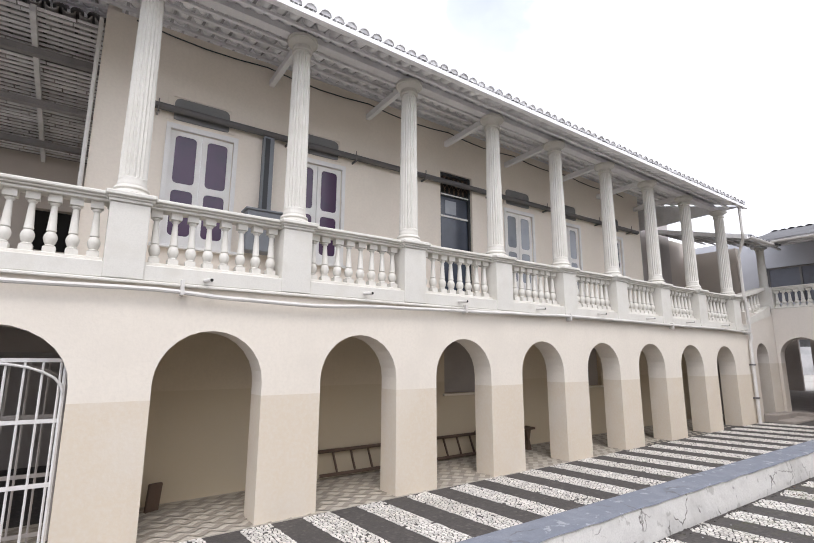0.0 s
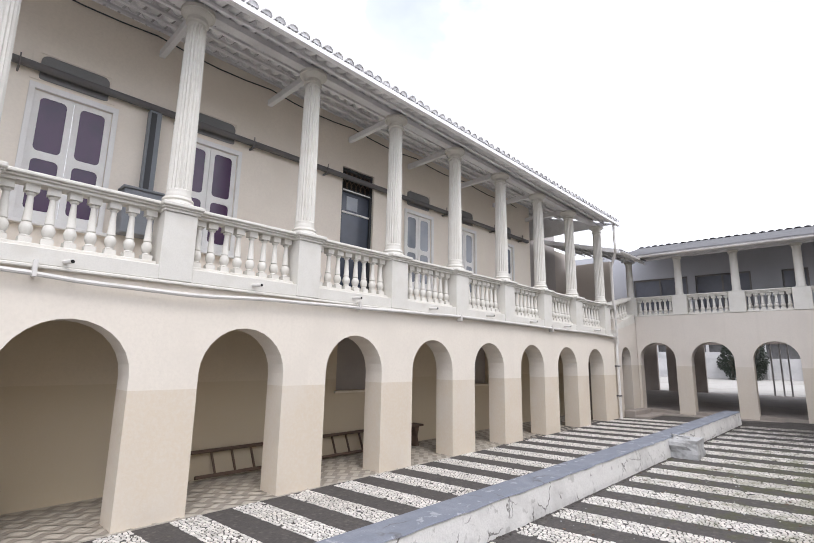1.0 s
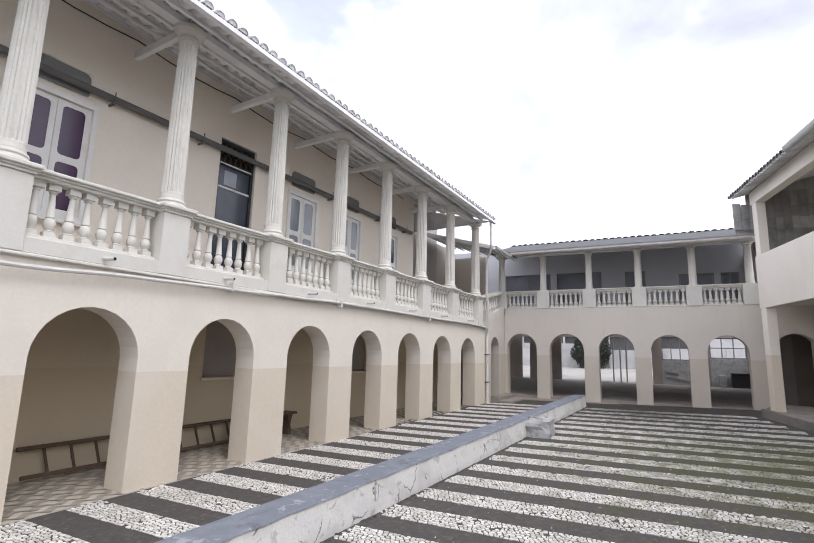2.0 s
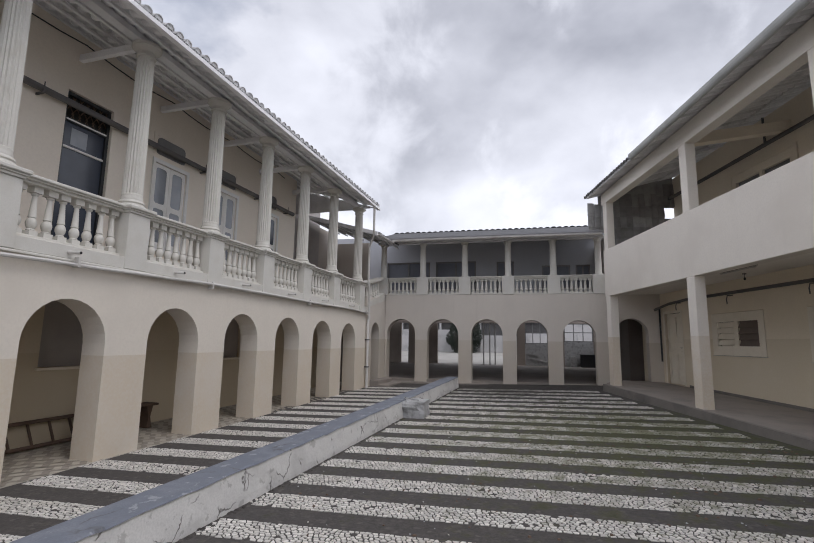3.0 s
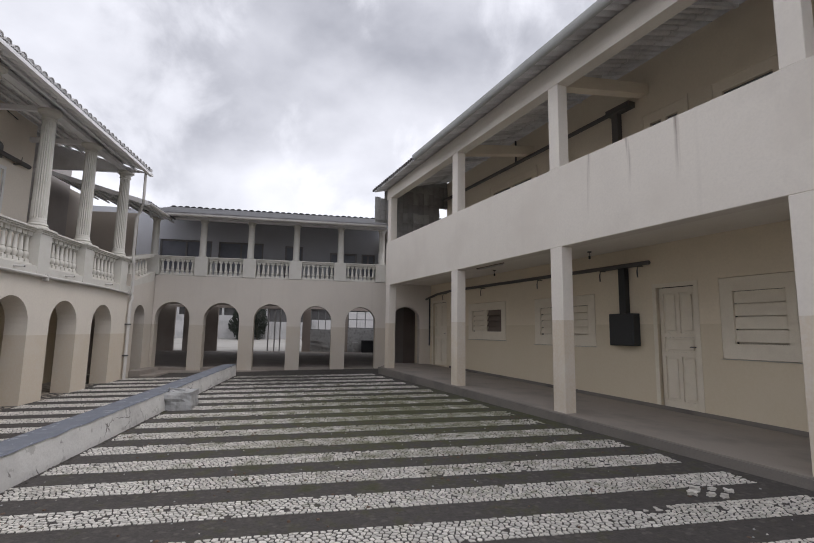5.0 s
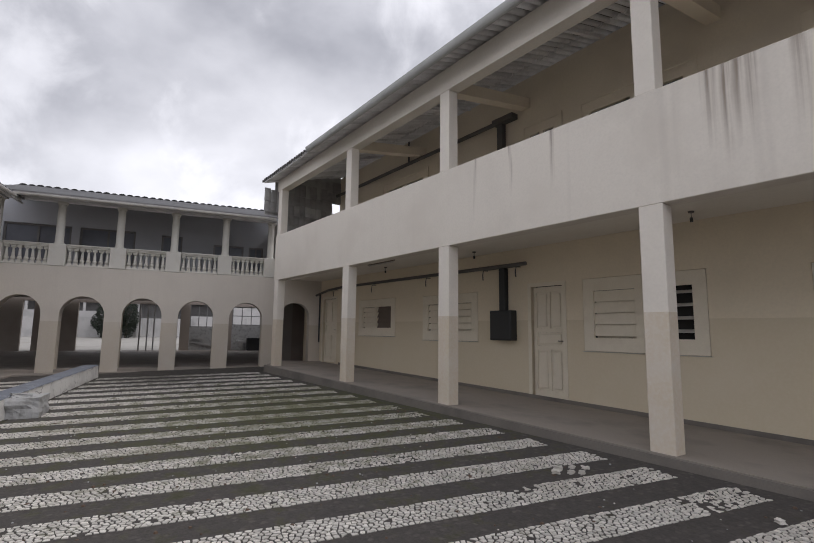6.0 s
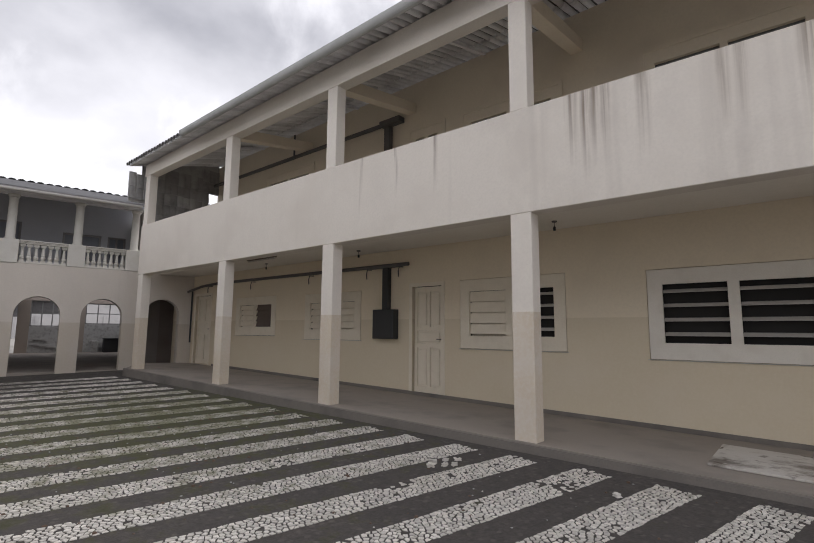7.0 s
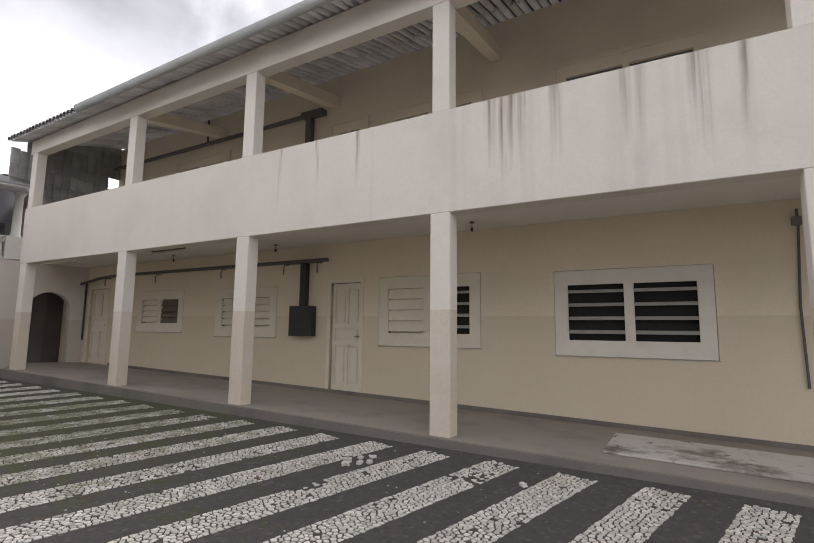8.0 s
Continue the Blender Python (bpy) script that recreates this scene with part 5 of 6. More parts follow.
part("slope", bm, MAT["mortar"], root, smooth=True)
part("deck", prism([(0.615, 5.47), (0.615, 5.535), (-2.4, 6.405), (-2.4, 6.34)], -5.25, 3.2), MAT["greywood"], root, "", pose(0, 0, 0, 0, 0, 90))
ridge_tile = mesh_of("ridge_tile", tile_shell(0.22, 0.42, 0.07), MAT["darktile"], True)
rng = random.Random(7)
for k in range(35):
    x = -3.05 + 0.24 * k
    shared("ridge_tile", ridge_tile, root, pose(x + rng.uniform(-0.012, 0.012), -2.02, roof_f(2.02, x) + 0.085 + rng.uniform(-0.008, 0.008), -16.7, 0, 180 + rng.uniform(-2, 2)))
t = thing("gutter", FAR @ pose(0, 0.68, 5.47), "pale half-round eave gutter of the far wing", "gutter")
bm = bmesh.new()
ring = [(0.065 * math.cos(math.pi + math.pi * k / 8), 0.065 * math.sin(math.pi + math.pi * k / 8)) for k in range(9)]
inner = [(0.055 * math.cos(math.pi + math.pi * k / 8), 0.055 * math.sin(math.pi + math.pi * k / 8)) for k in range(9)][::-1]
vs = [[bm.verts.new((x, y, z)) for y, z in ring + inner] for x in (-2.75, 5.0)]
for k in range(18):
    bm.faces.new((vs[0][k], vs[0][(k + 1) % 18], vs[1][(k + 1) % 18], vs[1][k]))
bm.faces.new(vs[0])
bm.faces.new(vs[1][::-1])
part("trough", bm, MAT["pvc"], t)
# link balustrade from the north gallery up to the far gallery
t = thing("link_balustrade", NORTH @ pose(0, 0.16, 0), "sloping cream balustrade linking two gallery levels", "balustrade", "gallery balustrades")
part("rail", prism([(16.12, 3.62), (18.15, 4.06), (18.15, 4.16), (16.12, 3.72)], -0.15, 0.13), MAT["white"], t)
part("plinth", prism([(16.51, 2.9), (18.28, 3.28), (18.28, 3.58), (16.51, 3.06)], -0.172, 0.16), MAT["white"], t)
for k in range(8):
    s = 16.35 + k * 0.22
    shared("baluster", BALUSTER, t, pose(s, 0, 3.02 + (s - 16.4) * 0.27 if s > 16.5 else 2.97))


def roof_l(o, s):
    return 5.33 + 0.28 * (o + 0.45)


tiled_roof("roof_link", NORTH, 16.1, 18.55, -0.45, 2.3, roof_l, 1, "lath", "grey tile roof over the linking gallery", parts_row=False, seed=17, swell=0.055)
t = thing("verge_board", NORTH @ pose(16.06, 0, 0), "pale board along the verge of the linking roof", "board")
part("board", prism([(-0.47, 5.30), (2.35, 6.09), (2.35, 6.22), (-0.47, 5.43)], -0.02, 0.02), MAT["roofwood"], t, "", pose(0, 0, 0, 0, 0, 90))
t = thing("link_gutter", NORTH @ pose(0, -0.5, 5.37), "pale eave gutter of the linking roof", "gutter")
bm = bmesh.new()
vs = [[bm.verts.new((x, y, z)) for y, z in ring + inner] for x in (16.05, 17.62)]
for k in range(18):
    bm.faces.new((vs[0][k], vs[0][(k + 1) % 18], vs[1][(k + 1) % 18], vs[1][k]))
bm.faces.new(vs[0])
bm.faces.new(vs[1][::-1])
part("trough", bm, MAT["pvc"], t)

# far ground floor: second arcade and the yard beyond
HOLES = [(-4.25, -2.55, 0.43, 3.05), (-1.6, -0.2, 0.43, 3.1), (0.31, 5.38, 0.43, 3.05), (7.34, 7.85, 0.43, 3.05)]
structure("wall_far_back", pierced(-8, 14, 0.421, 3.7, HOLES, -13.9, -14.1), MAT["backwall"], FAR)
structure("wall_far_inner_end", boxed(-8, -7.8, -0.41, -13.89, 0.421, 3.19), MAT["shadegrey"], FAR)
# ceiling halves stop at different depths to shape the light on the back wall
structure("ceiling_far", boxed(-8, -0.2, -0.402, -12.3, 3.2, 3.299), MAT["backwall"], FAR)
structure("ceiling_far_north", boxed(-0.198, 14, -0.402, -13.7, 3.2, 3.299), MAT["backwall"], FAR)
structure("roof_far_back", boxed(-8, 14, -4.5, -12.3, 3.486, 3.6), MAT["darktile"], FAR)
for k, (a, b, sill, top) in enumerate(((-4.25, -2.55, 1.93, 3.05), (-1.6, -0.2, 1.78, 3.1))):
    w = tagged(new(f"window_{k + 30}"), "white mullioned lattice over rough stone infill", "window", kind="structure")
    w.matrix_basis = FAR @ pose((a + b) / 2, -14.0, sill)
    h, up = (b - a) / 2 - 0.003, top - sill
    step = (2 * h - 0.05) / 3
    part("window_frame", pierced(-h, h, 0, up - 0.003, [(-h + 0.05 + q * step, -h + q * step + step, z0, z1) for q in range(3) for z0, z1 in ((0.05, up * 0.5 - 0.02), (up * 0.5 + 0.03, up - 0.05))], -0.03, 0.03), MAT["trimgrey"], w, "dark mullions")
    part("stone_infill", boxed(-h, h, -0.08, 0.08, 0.432 - sill, -0.002), MAT["rubble"], w, "rough grey stone infill below the lattice")
for y in (1.67, 2.0, 2.39):
    structure("post_far_back", boxed(y - 0.035, y + 0.035, -13.95, -14.05, 0.43, 3.049), MAT["outwall"], FAR)
d = tagged(new("door_4"), "dark brown double door at the end of the passage", "door", kind="structure")
d.matrix_basis = FAR @ pose(-4.7, -2.6, 0.421)
part("side_panel", boxed(-0.94, -0.3, 0.002, 0.03, 0.4, 1.5, bevel=0.006), MAT["shadegrey"], d, "pale panel fixed over the leaf")
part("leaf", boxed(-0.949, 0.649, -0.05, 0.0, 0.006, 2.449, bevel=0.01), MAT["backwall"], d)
part("door_frame", pierced(-2.3, 1.3, 0.0, 2.77, [(-0.95, 0.65, 0.005, 2.45)], -0.1, 0.05), MAT["shadegrey"], d)
for q, (y0, y1, za, zb) in enumerate(((-0.35, -1.5, 0.86, 0.66), (-0.4, -1.0, 1.12, 1.04))):
    t = thing("plank", FAR @ pose(0, -13.888, 0), "pale plank leaning against rough stone infill", "plank", "pale planks")
    part("board", prism([(y0, za), (y1, zb), (y1, zb + 0.07), (y0, za + 0.07)], -0.03, 0.03), MAT["outwall"], t)
t = thing("grey_block", FAR @ pose(-3.05, -13.62, 0.421), "grey concrete block beside a black crate", "block")
part("body", boxed(-0.17, 0.17, -0.2, 0.2, 0, 0.62, bevel=0.02), MAT["rubble"], t)
t = thing("dark_crate", FAR @ pose(-3.85, -13.55, 0.421), "black crate standing against the stone infill", "crate")
part("body", boxed(-0.42, 0.42, -0.25, 0.25, 0.0, 0.72, bevel=0.02), MAT["black"], t)
part("lid", boxed(-0.44, 0.44, -0.27, 0.27, 0.722, 0.76, bevel=0.01), MAT["black"], t)
bm = bmesh.new()
vs = [bm.verts.new(p) for p in ((-60, -14.1, 0.43), (80, -14.1, 0.43), (80, -90, 3.6), (-60, -90, 3.6), (-60, -14.1, -0.1), (80, -14.1, -0.1), (80, -90, -0.1), (-60, -90, -0.1))]
for f in ((0, 1, 2, 3), (4, 7, 6, 5), (0, 4, 5, 1), (1, 5, 6, 2), (2, 6, 7, 3), (3, 7, 4, 0)):
    bm.faces.new([vs[q] for q in f])
structure("yard_beyond", bm, MAT["yard"], FAR)
structure("wall_yard", boxed(-50, 60, -27, -27.3, 0.8, 2.5), MAT["outwall"], FAR)
structure("wall_yard_tall", boxed(5.6, 16, -27.4, -27.7, 0.8, 3.0), MAT["outwall"], FAR)
structure("wall_yard_side", boxed(-16, -2.7, -27.4, -27.7, 0.8, 4.4), MAT["outwall"], FAR)
structure("wall_yard_low", boxed(-2.69, 0.2, -27.4, -27.7, 0.8, 2.75), MAT["outwall"], FAR)
for k in range(30):
    structure("wall_yard_pier", boxed(-30 + k * 2.1, -29.85 + k * 2.1, -26.85, -26.999, 0.8, 2.62), MAT["outwall"], FAR)
t = thing("market_shed", FAR @ pose(0, -34, 1.2), "long grey shed with a dark roof beyond the yard wall", "shed")
part("wall", boxed(-26, 26, -0.2, 0.0, 0, 2.9), MAT["darktile"], t)
part("roof", prism([(-27, 2.9), (27, 2.9), (27, 3.1), (-27, 3.1)], -6, 0.8), MAT["darktile"], t)
for v in t.children[-1].data.vertices:
    v.co.z += 0.28 * (0.8 - v.co.y)
part("back_wall", boxed(-26, 26, -5.9, -5.7, 0, 4.2), MAT["dark"], t)
for k in range(13):
    part("post", boxed(-25.2 + k * 4.2, -25.0 + k * 4.2, 0.5, 0.7, 0, 2.9), MAT["outwall"], t)


def small_tree(x, y, z, height, seed):
    rr = random.Random(seed)
    t = thing("tree", pose(x, y, z), "small dense dull-green tree by the yard wall", "tree")
    part("trunk", tube([(0, 0, 0), (0.05, 0.02, height * 0.3), (0.0, 0.08, height * 0.7)], 0.09, 8), MAT["bark"], t)
    for k in range(6):
        a = k * 1.05
        part("limb", tube([(0.03, 0.03, height * (0.3 + 0.05 * k)), (0.5 * math.cos(a), 0.5 * math.sin(a), height * (0.55 + 0.05 * k))], 0.035, 6), MAT["bark"], t)
    vs, fs = [], []
    for k in range(4200):
        a, b, r = rr.uniform(0, math.tau), rr.uniform(-1, 1), rr.uniform(0.55, 1.0) ** 0.5
        lobes = 1 + 0.25 * math.sin(3 * a + seed) + 0.2 * math.sin(5 * b + 2 * a)
        c = Vector((math.cos(a) * math.sqrt(1 - b * b) * 0.85 * r * lobes, math.sin(a) * math.sqrt(1 - b * b) * 0.85 * r * lobes, height * 0.56 + b * height * 0.46 * r * lobes))
        n = Vector((rr.uniform(-1, 1), rr.uniform(-1, 1), rr.uniform(-1, 1))).normalized()
        u = n.orthogonal().normalized() * rr.uniform(0.05, 0.09)
        w = n.cross(u).normalized() * rr.uniform(0.03, 0.05)
        i0 = len(vs)
        vs += [tuple(c - u), tuple(c + w), tuple(c + u), tuple(c - w)]
        fs.append((i0, i0 + 1, i0 + 2, i0 + 3))
    me = bpy.data.meshes.new("crown")
    me.from_pydata(vs, [], fs)
    me.materials.append(MAT["leaf"])
    ob = new("crown", me)
    ob.parent = t
    tagged(ob, kind="stuff")
    return t


small_tree(44.3, 5.75, 0.85, 2.7, 5)
small_tree(44.4, 4.35, 0.85, 3.1, 9)

# ---- south wing ----
POSTS = [16.60, 12.32, 8.78, 5.05, 1.12]
TOPS = 0.0125
for s in POSTS:
    t = thing("pillar", SOUTH @ pose(s, -0.12, 0), "square cream plastered pillar of the porch", "pillar", "porch pillars")
    part("lower_shaft", boxed(-0.145, 0.145, -0.11, 0.12, 0.1, 3.189, bevel=0.008), MAT["pillar"], t)
    part("upper_shaft", boxed(-0.13, 0.13, -0.11, 0.11, 4.61, 6.27 - TOPS * s + 0.01, bevel=0.008), MAT["pillar"], t)
structure("parapet_south", boxed(-6, 16.80, 0.0, -0.26, 3.19, 4.61, bevel=0.008), MAT["parapet"], SOUTH)
structure("ceiling_south", boxed(-6, 16.79, -0.262, -2.39, 3.45, 3.6), MAT["ceiling"], SOUTH)
structure("ceiling_south_end", boxed(16.792, 19.5, -1.3, -2.39, 3.45, 3.6), MAT["ceiling"], SOUTH)
S_WIN = [(13.6, 15.55, 1.53, 2.60), (10.3, 12.3, 1.46, 2.57), (5.42, 7.51, 1.35, 2.65), (1.92, 4.10, 1.28, 2.60)]
S_DOOR = (7.95, 8.77, 0.37, 2.63)
S_DOOR2 = (17.05, 18.05, 0.56, 2.8)
UPPER = [(7.95, 8.78, 4.0, 6.05), (5.42, 7.36, 4.9, 6.05), (1.85, 3.95, 4.9, 6.08), (12.2, 14.2, 4.9, 6.05)]
structure("wall_south", pierced(-6, 19.6, -0.3, 3.6, [(a - 0.024, b + 0.024, c - 0.022, d + 0.026) for a, b, c, d in S_WIN] + [S_DOOR, S_DOOR2], -2.394, -2.6), MAT["south"], SOUTH)
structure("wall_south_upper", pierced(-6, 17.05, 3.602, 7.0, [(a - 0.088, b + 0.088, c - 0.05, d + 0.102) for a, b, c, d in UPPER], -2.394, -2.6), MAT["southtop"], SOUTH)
# added black sheets, the darkness of rooms behind the porch openings
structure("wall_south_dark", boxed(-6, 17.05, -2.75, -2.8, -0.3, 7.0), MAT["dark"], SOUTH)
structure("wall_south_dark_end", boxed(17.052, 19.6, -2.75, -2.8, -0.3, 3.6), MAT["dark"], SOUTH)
for name in ("wall_south_upper", "wall_south_dark"):
    for v in bpy.data.objects[name].data.vertices:
        if v.co.z > 6.99:
            v.co.z = 7.24 - 0.024 * (v.co.x - 8.3)
bm = bmesh.new()
prism([(-6, 6.27 + TOPS * 6), (16.80, 6.27 - TOPS * 16.80), (16.80, 6.81 - 0.024 * 16.80), (-6, 6.81 + 0.024 * 6)], 0.0, -0.24, bm)
structure("beam_south", bm, MAT["beam"], SOUTH)
for s in POSTS:
    if s > 16:
        continue
    z0 = 6.28 - TOPS * s
    bm = prism([(-0.242, z0), (-2.39, z0 + 0.36), (-2.39, z0 + 0.58), (-0.242, z0 + 0.24)], -0.11, 0.11)
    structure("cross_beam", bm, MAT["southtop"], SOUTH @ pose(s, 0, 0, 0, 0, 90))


def roof_s(o, s):
    return 6.46 - 0.024 * (s - 8.3) + 0.27 * (o + 0.5)


tiled_roof("roof_south", SOUTH, -6.0, 17.15, -0.40, 3.0, roof_s, -1, "lath", "weathered half-round clay tile roof of the porch wing", seed=11, battens=False, pitch=0.16, row=1.2, length=1.3)
t = thing("eave_gutter", SOUTH @ pose(0, 0.5, 0), "pale dented half-round gutter along the porch eave", "gutter")
bm = bmesh.new()
vs = [[bm.verts.new((x, 1.25 * y, 1.9 * z + roof_s(-0.5, x) + 0.085)) for y, z in ring + inner] for x in (-6, -2, 2, 4.4, 7, 10, 13.6)]
for a, b in zip(vs, vs[1:]):
    for k in range(18):
        bm.faces.new((a[k], a[(k + 1) % 18], b[(k + 1) % 18], b[k]))
bm.faces.new(vs[0])
bm.faces.new(vs[-1][::-1])
part("trough", bm, MAT["zinc"], t)
for s in (-2.6, 3.1, 6.9, 10.5, 14.5):
    z0, z1 = roof_s(0.1, s) - 0.012, roof_s(2.9, s) - 0.012
    structure("rafter_south", prism([(-0.1, z0 - 0.07), (-2.39, z1 - 0.16), (-2.39, z1 - 0.09), (-0.1, z0)], -0.035, 0.035), MAT["lath"], SOUTH @ pose(s, 0, 0, 0, 0, 90))

# porch floor with its riser
def porch_z(s, y=0.05):
    return 0.203 + 0.0228 * s + 0.022 * (y - 0.05)


def slab(outline, top, foot):
    """A solid over an outline in plan, its top at the height that top(x) gives."""
    bm = bmesh.new()
    upper = [bm.verts.new((x, y, top(x, y))) for x, y in outline]
    lower = [bm.verts.new((x, y, foot)) for x, y in outline]
    bm.faces.new(upper)
    bm.faces.new(lower[::-1])
    for q in range(len(outline)):
        r = (q + 1) % len(outline)
        bm.faces.new((upper[q], upper[r], lower[r], lower[q]))
    return bm


structure("porch_floor", slab([(-6, 0.05), (16.95, 0.05), (18.6, -0.9), (18.4, -2.394), (-6, -2.394)], porch_z, -0.5), MAT["porch"], SOUTH)
bm = bmesh.new()
prism([(-6, porch_z(-6, -2.4) - 0.02), (16.8, porch_z(16.8, -2.4) - 0.02), (16.8, porch_z(16.8, -2.4) + 0.07), (-6, porch_z(-6, -2.4) + 0.07)], -2.37, -2.392, bm)
structure("baseboard", bm, MAT["skirt"], SOUTH)
structure("kerb_porch", slab([(-6, 0.115), (17.0, 0.115), (17.0, 0.0505), (-6, 0.0505)], lambda x, y: porch_z(x) - 0.005, -0.4), MAT["skirt"], SOUTH)


def louvre_window(number, a, b, z0, z1, dark, label, paint="joinery", tilt=6, slat="slat"):
    w = tagged(new(f"window_{number}"), label, "window", kind="structure")
    w.matrix_basis = SOUTH @ pose((a + b) / 2, -2.394, (z0 + z1) / 2)
    h, v = (b - a) / 2, (z1 - z0) / 2
    part("window_frame", pierced(-h - 0.016, h + 0.016, -v - 0.014, v + 0.018, [(0.07, h - 0.19, -v + 0.23, v - 0.21), (-h + 0.19, -0.07, -v + 0.23, v - 0.21)], 0.006, -0.045), MAT[paint], w)
    part("window_sill", boxed(-h - 0.05, h + 0.05, 0.022, -0.02, -v - 0.03, -v - 0.02, bevel=0.003), MAT["slat"], w)
    for side, shut in zip((1, -1), dark):
        x0, x1 = (0.07, h - 0.19) if side > 0 else (-h + 0.19, -0.07)
        za, zb = -v + 0.23, v - 0.21
        # behind open louvres the leaf is black, for the unlit room
        leaf = part("leaf", boxed(x0 + 0.001, x1 - 0.001, -0.12, -0.1, za + 0.001, zb - 0.001), MAT["dark" if shut else "joinery"], w)
        for k in range(4):
            z = zb - (zb - za) * (0.12 + 0.243 * k)
            ln = (x1 - x0) / 2 - 0.004
            m = pose((x0 + x1) / 2, -0.035, z, tilt if not shut else 60 if slat == "slat" else 24)
            part("slat", boxed(-ln, ln, -0.004, 0.004, -0.05 if slat == "slat" else -0.1, 0.05 if slat == "slat" else 0.1) if shut else boxed(-ln, ln, -0.004, 0.004, -0.5 * (zb - za) / 4.4, 0.5 * (zb - za) / 4.4), MAT[slat if shut else "joinery"], leaf, "", m)
    return w


louvre_window(9, *S_WIN[0], (False, True), "white window, one leaf shut and one with brown louvres", tilt=16, slat="brownslat")
louvre_window(10, *S_WIN[1], (False, False), "white window with closed louvres", tilt=16)
louvre_window(11, *S_WIN[2], (False, True), "white window, one leaf shut and one louvred open")
louvre_window(12, *S_WIN[3], (True, True), "white framed window with open glass louvres", "framepaint")
for k, (a, b, z0, z1) in enumerate(UPPER):
    w = tagged(new(f"window_{k + 13}"), "cream framed opening of the upper porch", "window", kind="structure")
    w.matrix_basis = SOUTH @ pose((a + b) / 2, -2.394, (z0 + z1) / 2)
    h, v = (b - a) / 2, (z1 - z0) / 2
    part("window_frame", pierced(-h - 0.085, h + 0.085, -v - 0.04, v + 0.095, [(-h + 0.12, -0.05, -v + 0.06, v - 0.16), (0.05, h - 0.12, -v + 0.06, v - 0.16)], 0.03, -0.04), MAT["southtop"], w)
    part("architrave", pierced(-h - 0.1, h + 0.1, -v - 0.05, v + 0.11, [(-h - 0.03, h + 0.03, -v - 0.01, v + 0.04)], 0.045, 0.031), MAT["southtop"], w)
    part("leaf", boxed(-h + 0.01, h - 0.01, -0.06, -0.08, -v + 0.01, v - 0.01), MAT["trimgrey"], w)


def panel_door(number, a, b, z0, z1):
    d = tagged(new(f"door_{number}"), "closed aged white panelled door", "door", kind="structure")
    d.matrix_basis = SOUTH @ pose((a + b) / 2, -2.394, z0)
    h, top = (b - a) / 2, z1 - z0
    part("door_frame", pierced(-h - 0.05, h + 0.05, 0.0, top + 0.05, [(-h + 0.03, h - 0.03, -0.01, top - 0.03)], 0.012, 0.001), MAT["joinery"], d)
    cells = [(x0, x1, za, zb) for x0, x1 in ((-h + 0.11, -0.03), (0.03, h - 0.11)) for za, zb in ((0.15, 0.95), (1.38, top - 0.14))]
    cells.append((-h + 0.11, h - 0.11, 1.03, 1.3))
    leaf = part("leaf", pierced(-h + 0.035, h - 0.035, 0.012, top - 0.035, cells, -0.075, -0.12), MAT["joinery"], d)
    for x0, x1, za, zb in cells:
        bm = boxed(x0 + 0.001, x1 - 0.001, -0.104, -0.116, za + 0.001, zb - 0.001)
        box(bm, x0 + 0.035, x1 - 0.035, -0.088, -0.104, za + 0.035, zb - 0.035, bevel=0.012)
        part("panel", bm, MAT["joinery"], leaf)
    part("door_handle", tube([(-h + 0.09, -0.06, 1.13), (-h + 0.09, -0.02, 1.13), (-h + 0.17, -0.02, 1.13)], 0.011, 6), MAT["grey"], leaf)
    return d


panel_door(2, *S_DOOR)
panel_door(3, *S_DOOR2)

# electrical run on the porch wall
t = thing("porch_conduit", SOUTH @ pose(0, -2.3, 0), "long dark conduit on brackets along the porch wall", "pipe")
part("pipe", tube([(8.72, 0.08, 3.09), (12, 0.08, 3.1), (16.4, 0.08, 3.11), (17.4, 0.075, 3.06), (18.3, 0.07, 2.93)], 0.042, 8), MAT["grey"], t, smooth=True)
part("drop", tube([(18.2, -0.03, 2.96), (18.2, -0.03, 1.24)], 0.028, 8), MAT["black"], t)
for s in (9.0, 9.95, 12.0, 14.6, 17.0):
    part("bracket", tube([(s, -0.085, 3.06), (s, 0.05, 3.05), (s + 0.005, 0.075, 2.95), (s, 0.07, 2.83)], 0.014, 5), MAT["grey"], t)
t = thing("fuse_box", SOUTH @ pose(9.42, -2.39, 0), "black metal fuse box with a thick cable duct above", "electrical box")
part("body", boxed(-0.30, 0.30, 0.2, 0.0, 1.49, 2.13, bevel=0.012), MAT["black"], t)
part("lid", boxed(-0.28, 0.28, 0.215, 0.201, 1.51, 2.11, bevel=0.005), MAT["black"], t)
part("duct", boxed(-0.075, 0.085, 0.13, 0.0, 2.131, 3.06, bevel=0.006), MAT["black"], t)
part("duct_head", boxed(-0.35, 0.6, 0.16, 0.02, 3.061, 3.12, bevel=0.006), MAT["grey"], t)
t = thing("upper_conduit", SOUTH @ pose(0, -2.25, 0), "dark conduit run along the upper porch wall", "pipe")
part("pipe", tube([(9.1, 0, 6.42), (12, 0, 6.40), (19.0, 0, 6.36)], 0.05, 8), MAT["grey"], t, smooth=True)
